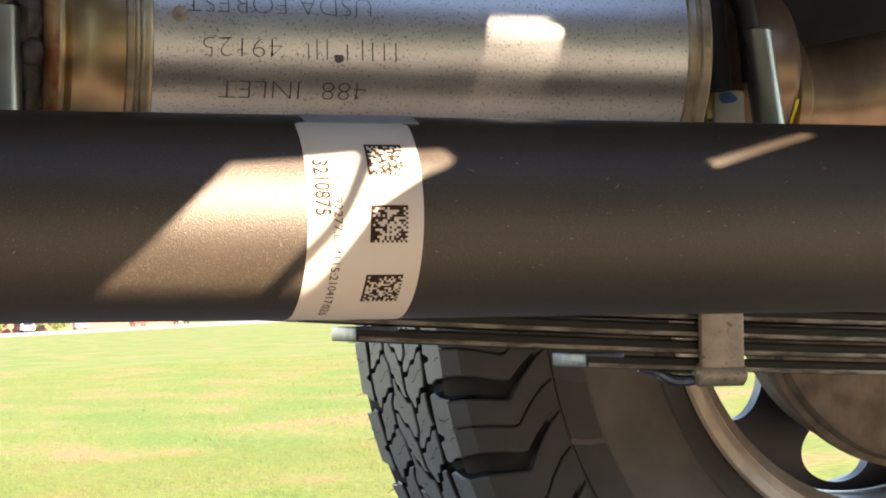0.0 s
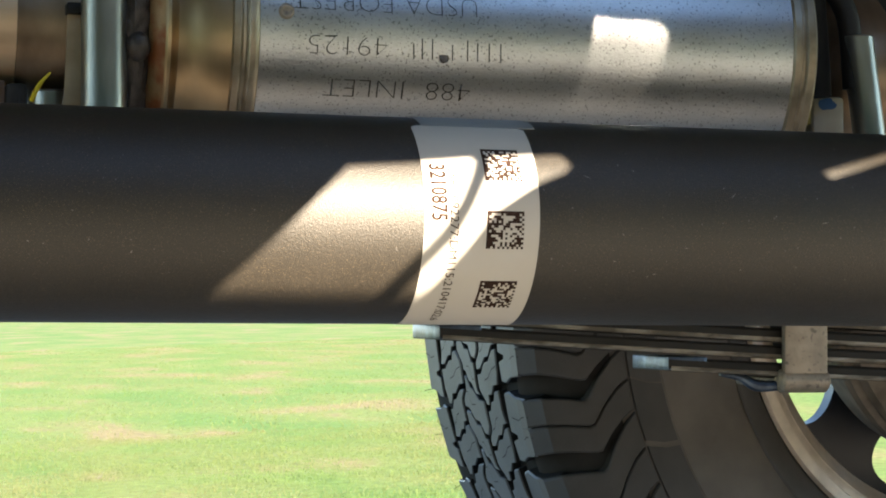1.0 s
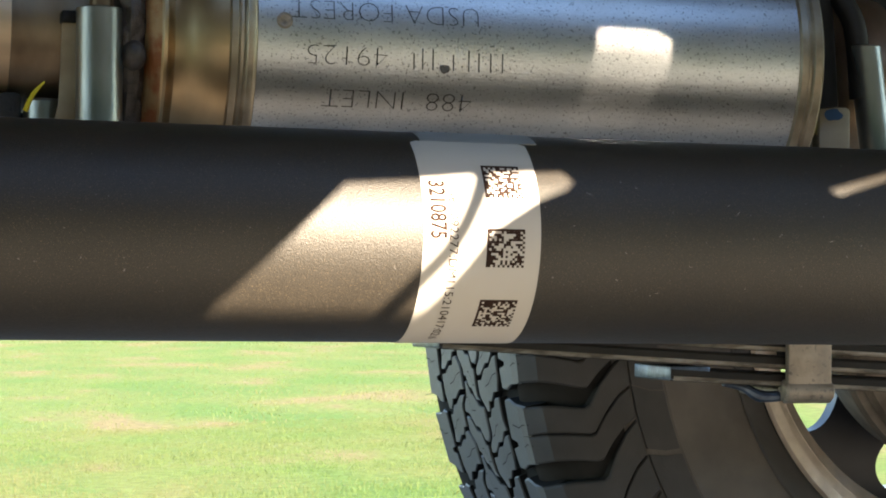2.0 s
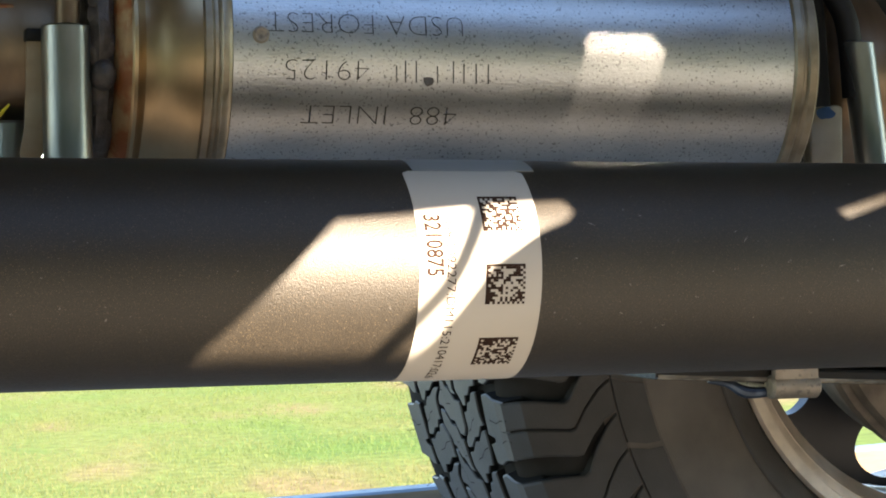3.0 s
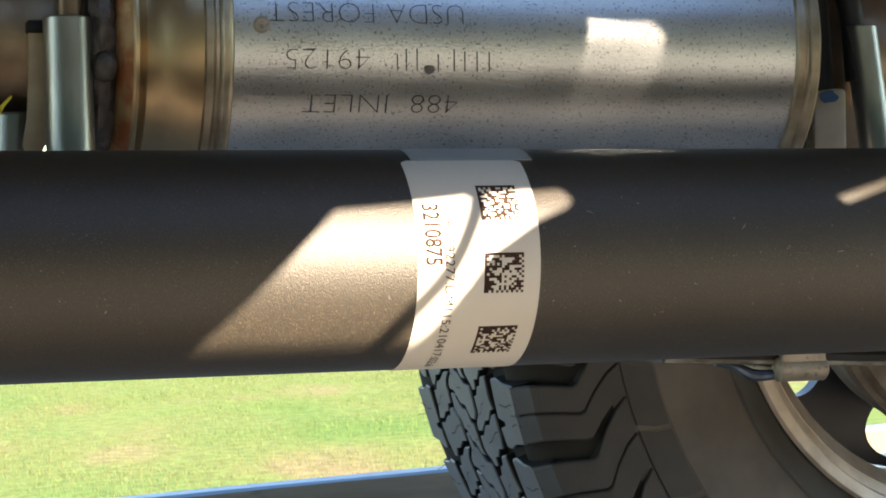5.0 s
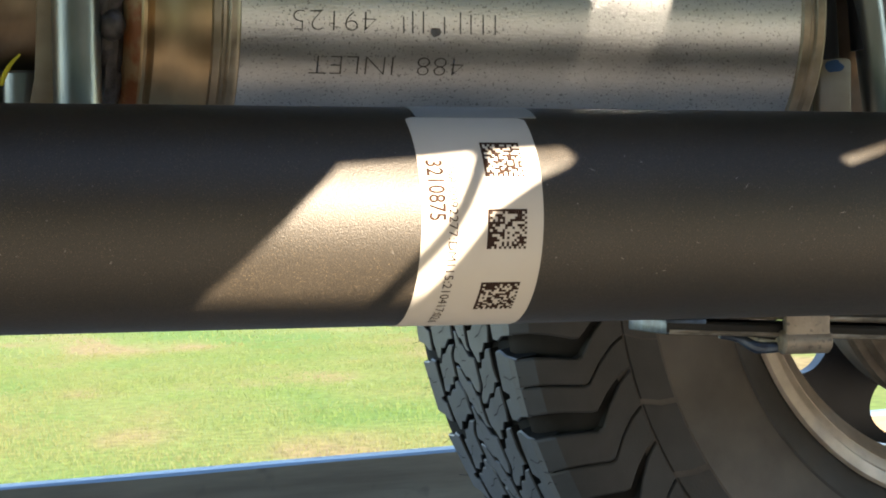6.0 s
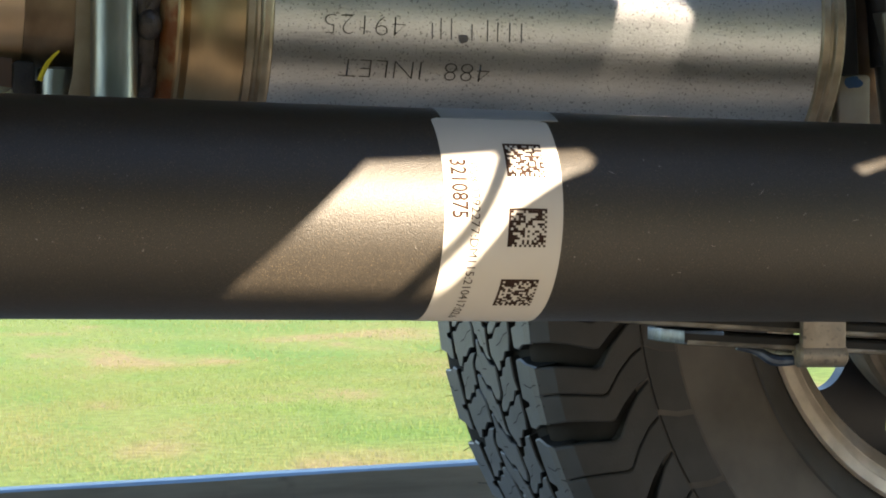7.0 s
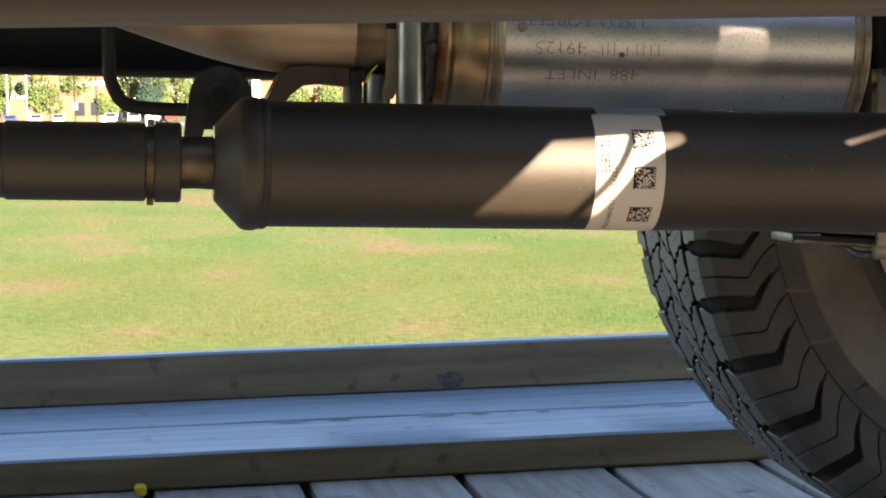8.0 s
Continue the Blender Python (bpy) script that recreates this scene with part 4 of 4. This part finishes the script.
part("arm", box(bmesh.new(), (0.400, 0.222, 0.03), (0.414, 0.46, 0.08), 0.004), M_TAN, tan_br)

# ---- leaf spring ----
spring = thing("leaf_spring", (0.5, 0.5, -0.1), "dark leaf spring pack with scraped edges", "leaf spring")


def leaf_z(x, low):
    """Underside of a leaf at x; low is its height at the clamp."""
    return low - 0.046 * (x - 0.533) + 0.02 * (x - 0.533) ** 2


def leaf(x0, x1, low, thick, y0=0.458, y1=0.53):
    bm = bmesh.new()
    n = 30
    rings = []
    for i in range(n + 1):
        x = x0 + (x1 - x0) * i / n
        z = leaf_z(x, low) + thick
        rings.append([bm.verts.new(q) for q in ((x, y0, z - thick + 0.002), (x, y0, z - 0.002), (x, y0 + 0.002, z), (x, y1, z), (x, y1, z - thick), (x, y0 + 0.002, z - thick))])
    for a, b in zip(rings, rings[1:]):
        for j in range(6):
            bm.faces.new((a[j], a[(j + 1) % 6], b[(j + 1) % 6], b[j]))
    bm.faces.new(rings[0])
    bm.faces.new(rings[-1])
    return bm


for x0, x1, low, thick in ((0.12, 1.5, -0.028, 0.0105), (0.12, 1.5, -0.0412, 0.0105), (0.12, 1.5, -0.0545, 0.0105), (0.12, 1.45, -0.068, 0.0105), (0.219, 1.4, -0.0812, 0.0105), (0.401, 1.3, -0.0945, 0.0105)):
    lf = part("leaf", leaf(x0, x1, low, thick), M_SPRING, spring)
    n = 60
    pts = [(x0 + 0.002 + (x1 - x0 - 0.002) * i / n) for i in range(n + 1)]
    part("worn_edge", pipe(bmesh.new(), [(x, 0.4588, leaf_z(x, low) + 0.0022) for x in pts], 0.0019, 6, 1), M_EDGE, lf, "bare scraped steel edge")
    if x0 > 0.13:
        part("cut_tip", box(bmesh.new(), (x0 - 0.0006, 0.4582, leaf_z(x0, low) + 0.0006), (x0 + 0.032, 0.53, leaf_z(x0, low) + thick + 0.0004), 0.001), M_SKY_STEEL, lf, "bare cut end with the sky's blue put into its colour")
clamp = part("clamp", box(bmesh.new(), (0.494, 0.449, -0.098), (0.531, 0.4565, 0.0), 0.002), M_CLAMP, spring, "bare steel clamp with worn paint")
part("clamp_base", box(bmesh.new(), (0.492, 0.452, -0.1015), (0.533, 0.536, -0.0935), 0.0035), M_CLAMP, clamp)
part("clamp_roll", lathe(bmesh.new(), [(0.492, 0.0), (0.492, 0.007), (0.494, 0.0092), (0.531, 0.0092), (0.533, 0.007), (0.533, 0.0)], "x", (0, 0.456, -0.096), 28), M_CLAMP, clamp)
part("rebound_tab", pipe(bmesh.new(), [(0.449, 0.47, -0.0905), (0.466, 0.47, -0.0935), (0.478, 0.466, -0.1), (0.494, 0.462, -0.1)], [0.0022, 0.0034, 0.0048, 0.004], 10, 5), M_SKY_STEEL, clamp, "pale bent tab")

# ---- wheel ----
WC, WR = Vector((0.812, 0.805, -0.058)), 0.4705
wheel = thing("wheel", WC, "large truck wheel with a chunky all-terrain tyre", "wheel", tilt=False)


def on_tyre(r, deg, w):
    a = radians(deg)
    return Vector((WC.x + r * math.cos(a), WC.y + w, WC.z + r * math.sin(a)))


side = [(0.100, 0.232), (0.112, 0.2400), (0.122, 0.248), (0.135, 0.264), (0.147, 0.29), (0.1535, 0.325), (0.1545, 0.341), (0.1560, 0.3435), (0.1552, 0.346), (0.1548, 0.37), (0.152, 0.39), (0.143, 0.42), (0.130, 0.442), (0.115, 0.455), (0.09, 0.4590)]
prof = [(-w, r) for w, r in side] + [(w, r) for w, r in reversed(side)]
tyre = part("tyre", lathe(bmesh.new(), prof, "y", WC, 160, cap=False), M_SIDE, wheel, "black rubber tyre with a dusty sidewall")
part("bead_ring", lathe(bmesh.new(), [(-0.1140, 0.2400), (-0.1240, 0.2475), (-0.1372, 0.2638), (-0.1392, 0.2680), (-0.1385, 0.2705), (-0.1350, 0.2660), (-0.1210, 0.2490)], "y", WC, 160, cap=False, wobble=0.004), M_LUG, tyre, "dark rough ring of rubber beside the rim")


part("shoulder_groove", lathe(bmesh.new(), [(-0.1533, 0.388), (-0.1472, 0.411), (-0.1452, 0.4185), (-0.1375, 0.438), (-0.1215, 0.4565), (-0.112, 0.4605)], "y", WC, 160, cap=False), M_GAP_SHADE, tyre, "floor of the gaps between the shoulder lugs, shade painted in")
part("tread_base", lathe(bmesh.new(), [(-0.118, 0.4560), (-0.09, 0.4605), (0, 0.4615), (0.08, 0.4605), (0.096, 0.4650), (0.132, 0.4635), (0.138, 0.4560)], "y", WC, 160, cap=False), M_GROOVE_SHADE_HAIR, tyre, "groove floor with its shade painted in")


def crown(w):
    return WR - 0.004 * (w / 0.135) ** 2


# pitches of three lengths run round the tyre; the boundaries lie in the gaps between the shoulder lugs
SIZES = (8.7, 10.03, 11.6)
ORDER = [0, 0, 1, 2] + [1] * 32
FIRST = 179.3


def block(poly, size, base):
    """A tread block from its outline (fraction of the pitch around, metres across), standing on the tyre."""
    bm = bmesh.new()
    step = SIZES[size]
    cx, cy = sum(p[0] for p in poly) / len(poly), sum(p[1] for p in poly) / len(poly)
    lo = [bm.verts.new(on_tyre(base, f * step, w) - WC) for f, w in poly]
    mid = [bm.verts.new(on_tyre(crown(w) - 0.0014, f * step, w) - WC) for f, w in poly]
    hi = [bm.verts.new(on_tyre(crown(w), (cx + (f - cx) * 0.965) * step, cy + (w - cy) * 0.965) - WC) for f, w in poly]
    for p, q in ((lo, mid), (mid, hi)):
        for i in range(len(poly)):
            j = (i + 1) % len(poly)
            # block flanks get the darkened groove colour, so shade is painted on them
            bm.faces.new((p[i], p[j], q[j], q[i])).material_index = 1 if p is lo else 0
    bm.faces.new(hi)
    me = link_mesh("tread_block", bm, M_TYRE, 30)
    me.materials.append(M_GROOVE_SHADE_HAIR)
    return me


def wave(f, mean, swing, phase):
    """The winding channel between two columns of blocks: a rounded square wave round the tyre."""
    return mean + swing * max(-1.0, min(1.0, 2.1 * math.sin(2 * math.pi * (f + phase))))


CHANNELS = ((-0.0865, 0.0022, 0.1), (-0.0340, 0.0068, 0.35), (0.0190, 0.0068, 0.85), (0.0830, 0.0030, 0.3))
CUTS = (((0.02, 0.30), (0.50, 0.84)), ((0.18, -0.14), (0.70, 0.34)), ((0.05, 0.36), (0.55, 0.82)))
HALF_GAP = 0.0036


def cut_line(c, k, n=6):
    """A cross cut of column c with a step in its middle: points (fraction, 0 to 1 across the column)."""
    f0, f1 = CUTS[c][k % 2]
    turn = k // 2
    return [(turn + f0 + (f1 - f0) * (0.12 if v < 0.4 else 0.88 if v > 0.6 else 0.5) + (f1 - f0) * 0.25 * (v - 0.5), v) for v in [i / (n - 1) for i in range(n)]]


def column_block(c, k):
    """Outline of one centre block, between two cuts and two winding channels."""
    left, right = CHANNELS[c], CHANNELS[c + 1]
    gap = (0.038, 0.030)
    low = [(f + gap[k % 2], v) for f, v in cut_line(c, k)]
    top = [(f - gap[(k + 1) % 2], v) for f, v in cut_line(c, k + 1)]

    def across(f, v):
        a, b = wave(f, *left) + HALF_GAP, wave(f, *right) - HALF_GAP
        return a + (b - a) * v
    n = 7
    edge_r = [(low[-1][0] + (top[-1][0] - low[-1][0]) * i / n, 1) for i in range(1, n)]
    edge_l = [(top[0][0] + (low[0][0] - top[0][0]) * i / n, 0) for i in range(1, n)]
    return [(f, across(f, v)) for f, v in low + edge_r + top[::-1] + edge_l]


INNER = [(0.14, -0.1385), (0.86, -0.1385), (0.885, -0.116), (0.955, -0.104), (0.94, -0.0945), (0.70, -0.0930), (0.655, -0.1055), (0.605, -0.1060), (0.565, -0.0925), (0.30, -0.0935), (0.08, -0.0945), (0.055, -0.104), (0.115, -0.116)]
OUTER = [(0.44, 0.1405), (1.16, 0.1405), (1.185, 0.116), (1.25, 0.104), (1.24, 0.0925), (0.98, 0.0915), (0.95, 0.1040), (0.90, 0.1045), (0.86, 0.0910), (0.55, 0.0915), (0.38, 0.0925), (0.355, 0.104), (0.415, 0.116)]
treads = [[block(INNER, n, 0.446), block(OUTER, n, 0.456)] + [block(column_block(c, k), n, 0.458) for c in range(3) for k in range(2)] for n in range(3)]

# radius, height off the wheel's middle plane, turn of the lug and half width of the gap beside it, in degrees
LUG_LINE = ((0.4672, 0.1372, 0.0, 1.30), (0.4540, 0.1490, 0.1, 1.30), (0.4400, 0.1548, 0.5, 1.25), (0.4200, 0.1592, 1.35, 1.15), (0.4150, 0.1592, 1.25, 1.0),
            (0.4020, 0.1580, -0.6, 0.70), (0.3880, 0.1576, -2.3, 0.42), (0.3760, 0.1566, -3.2, 0.12))


def shoulder_lug(size, half):
    """Half of a faceted lug that folds from the tread edge down the sidewall, leaning as it goes; a slit parts the halves."""
    bm = bmesh.new()
    step = SIZES[size]
    rows = []
    for r, w, turn, gap in LUG_LINE:
        a, b = (gap, step / 2 - 0.07) if half == 0 else (step / 2 + 0.07, step - gap)
        soft = 0.22
        rows.append([bm.verts.new(on_tyre(r, d + turn, -h) - WC) for d, h in ((a, w - 0.016), (a, w - 0.0016), (a + soft, w), ((a + b) / 2, w + 0.0004), (b - soft, w), (b, w - 0.0016), (b, w - 0.016))])
    for i, (p, q) in enumerate(zip(rows, rows[1:])):
        for j in range(6):
            # lug flanks get the darkened gap colour in place of shade
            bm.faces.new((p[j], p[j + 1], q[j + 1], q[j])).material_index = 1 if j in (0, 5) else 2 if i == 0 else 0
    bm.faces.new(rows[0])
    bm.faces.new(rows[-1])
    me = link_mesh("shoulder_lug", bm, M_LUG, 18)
    me.materials.append(M_GAP_SHADE)
    me.materials.append(M_TYRE)
    return me


def side_panel(size):
    """The low plate below a lug, out to the thin moulded circle."""
    bm = bmesh.new()
    step = SIZES[size]
    rows = []
    for r, w, turn in ((0.3745, 0.1550, -3.25), (0.3735, 0.1561, -3.25), (0.3600, 0.1562, -2.2), (0.3590, 0.1562, -2.1), (0.3460, 0.1562, -1.6), (0.3445, 0.1545, -1.6)):
        rows.append([bm.verts.new(on_tyre(r, d + turn + step / 2, -w) - WC) for d in (0.08, step * 0.35, step * 0.7, step - 0.08)])
    for p, q in zip(rows, rows[1:]):
        for j in range(3):
            bm.faces.new((p[j], p[j + 1], q[j + 1], q[j]))
    return link_mesh("sidewall_panel", bm, M_LUG, 25)


lugs = [(shoulder_lug(n, 0), shoulder_lug(n, 1)) for n in range(3)]
panels = [side_panel(n) for n in range(3)]


def sipes(size):
    """Slits across the tread blocks of one pitch: dark strips on top, their shade painted in."""
    bm = bmesh.new()
    step = SIZES[size]
    lines = [[(0.36, -0.141), (0.37, -0.126), (0.41, -0.118), (0.38, -0.104)], [(0.62, -0.141), (0.61, -0.128), (0.65, -0.121)], [(0.66, 0.139), (0.67, 0.125), (0.71, 0.118), (0.68, 0.104)]]
    for c in range(3):
        for k in range(2):
            mid = [((p[0] + q[0]) / 2, p[1]) for p, q in zip(cut_line(c, k), cut_line(c, k + 1))]
            line = []
            for i, (f, v) in enumerate(mid[:4] if k else mid[2:]):
                a, b = wave(f, *CHANNELS[c]) + 0.005, wave(f, *CHANNELS[c + 1]) - 0.005
                line.append((f + (0.012 if i % 2 else -0.012), a + (b - a) * v))
            lines.append(line)
    for line in lines:
        for (f0, w0), (f1, w1) in zip(line, line[1:]):
            bm.faces.new([bm.verts.new(on_tyre(crown(w) + 0.0004, f * step + d, w) - WC) for f, w, d in ((f0, w0, -0.05), (f0, w0, 0.05), (f1, w1, 0.05), (f1, w1, -0.05))])
    return link_mesh("sipe", bm, M_GROOVE_SHADE_HAIR, 0)


slits = [sipes(n) for n in range(3)]


def pitch(name, me, deg, kind=""):
    ob = tagged(new(name, me), kind=kind)
    ob.parent = tyre
    ob.rotation_euler = (0, radians(-deg), 0)


deg = FIRST
for size in ORDER:
    for me in treads[size]:
        pitch("tread_block", me, deg)
    for me in lugs[size]:
        pitch("shoulder_lug", me, deg)
    pitch("sidewall_panel", panels[size], deg)
    if 110 < deg % 360 < 260:
        pitch("sipe", slits[size], deg, "stuff")
    deg += SIZES[size]

rim = part("rim", lathe(bmesh.new(), [(-0.104, 0.224), (-0.1180, 0.228), (-0.1205, 0.2380), (-0.1180, 0.2412), (-0.1120, 0.2390), (-0.1095, 0.2270), (-0.1050, 0.2175), (-0.0930, 0.2135), (-0.085, 0.2085), (-0.070, 0.2085), (-0.045, 0.2070), (0.03, 0.2050), (0.10, 0.205), (0.115, 0.226), (0.12, 0.236), (0.125, 0.236), (0.125, 0.224), (0.105, 0.200), (0.03, 0.1990), (-0.045, 0.2010), (-0.072, 0.2020), (-0.088, 0.203), (-0.104, 0.2165), (-0.104, 0.224)], "y", WC, 128, cap=False), M_RIM, wheel, "worn metal rim with a bright lip")
outline = [(0.1975 * math.cos(radians(a)), 0.1975 * math.sin(radians(a))) for a in range(0, 360, 4)]
holes = []
for k in range(7):
    c = -97 + 360 / 7 * k
    hole = []
    for a in range(0, 360, 8):
        r = 0.153 + 0.036 * math.sin(radians(a))
        t = c + 13.5 * math.cos(radians(a)) * (1 + 0.12 * math.sin(radians(a)))
        hole.append((r * math.cos(radians(t)), r * math.sin(radians(t))))
    holes.append(hole)
part("disc", plate(bmesh.new(), outline, holes, 0.016, lambda u, v, w: (WC.x + u, WC.y - 0.025 + w + 0.02 * math.hypot(u, v) / 0.19, WC.z + v)), M_RIMDARK, rim, "black painted wheel disc with round windows")
part("hub", lathe(bmesh.new(), [(0.06, 0.0), (0.06, 0.075), (-0.02, 0.085), (-0.05, 0.06), (-0.05, 0.0)], "y", WC, 48), M_RIMDARK, wheel)
drum = thing("brake_drum", (WC.x, 0.66, WC.z), "brown stained iron brake drum behind the rim", "brake", tilt=False)
part("backing_plate", lathe(bmesh.new(), [(-0.165, 0.0), (-0.165, 0.060), (-0.169, 0.066), (-0.169, 0.120), (-0.165, 0.126), (-0.165, 0.150), (-0.160, 0.160), (-0.1505, 0.163), (-0.149, 0.0)], "y", WC, 96), M_DRUM, drum)
part("drum", lathe(bmesh.new(), [(-0.1485, 0.0), (-0.1485, 0.161), (-0.145, 0.168), (-0.130, 0.167), (-0.122, 0.160), (-0.07, 0.153), (-0.055, 0.140), (-0.0505, 0.0)], "y", WC, 96), M_DRUM, drum)


# moulding hairs along the tyre's outer edge
rnd = random.Random(9)
for k in range(9):
    a = 176 + k * 6.3 + rnd.uniform(-1, 1)
    p0, p1 = on_tyre(0.464, a, 0.138), on_tyre(0.466 + rnd.uniform(0.006, 0.009), a + rnd.uniform(-0.8, 0.8), 0.143)
    part("moulding_hair", pipe(bmesh.new(), [p0, (p0 + p1) / 2, p1], 0.0003, 5, 2), M_GROOVE_SHADE_HAIR, tyre)

single("yellow_strap_end", plank(bmesh.new(), (-0.318, 1.395, -0.5245), (-0.300, 1.43, -0.512), "y", 2.0), M_YELLOW, "bright yellow strap end beside the deck board", "strap", tilt=False, at=(-0.309, 1.41, -0.5245))
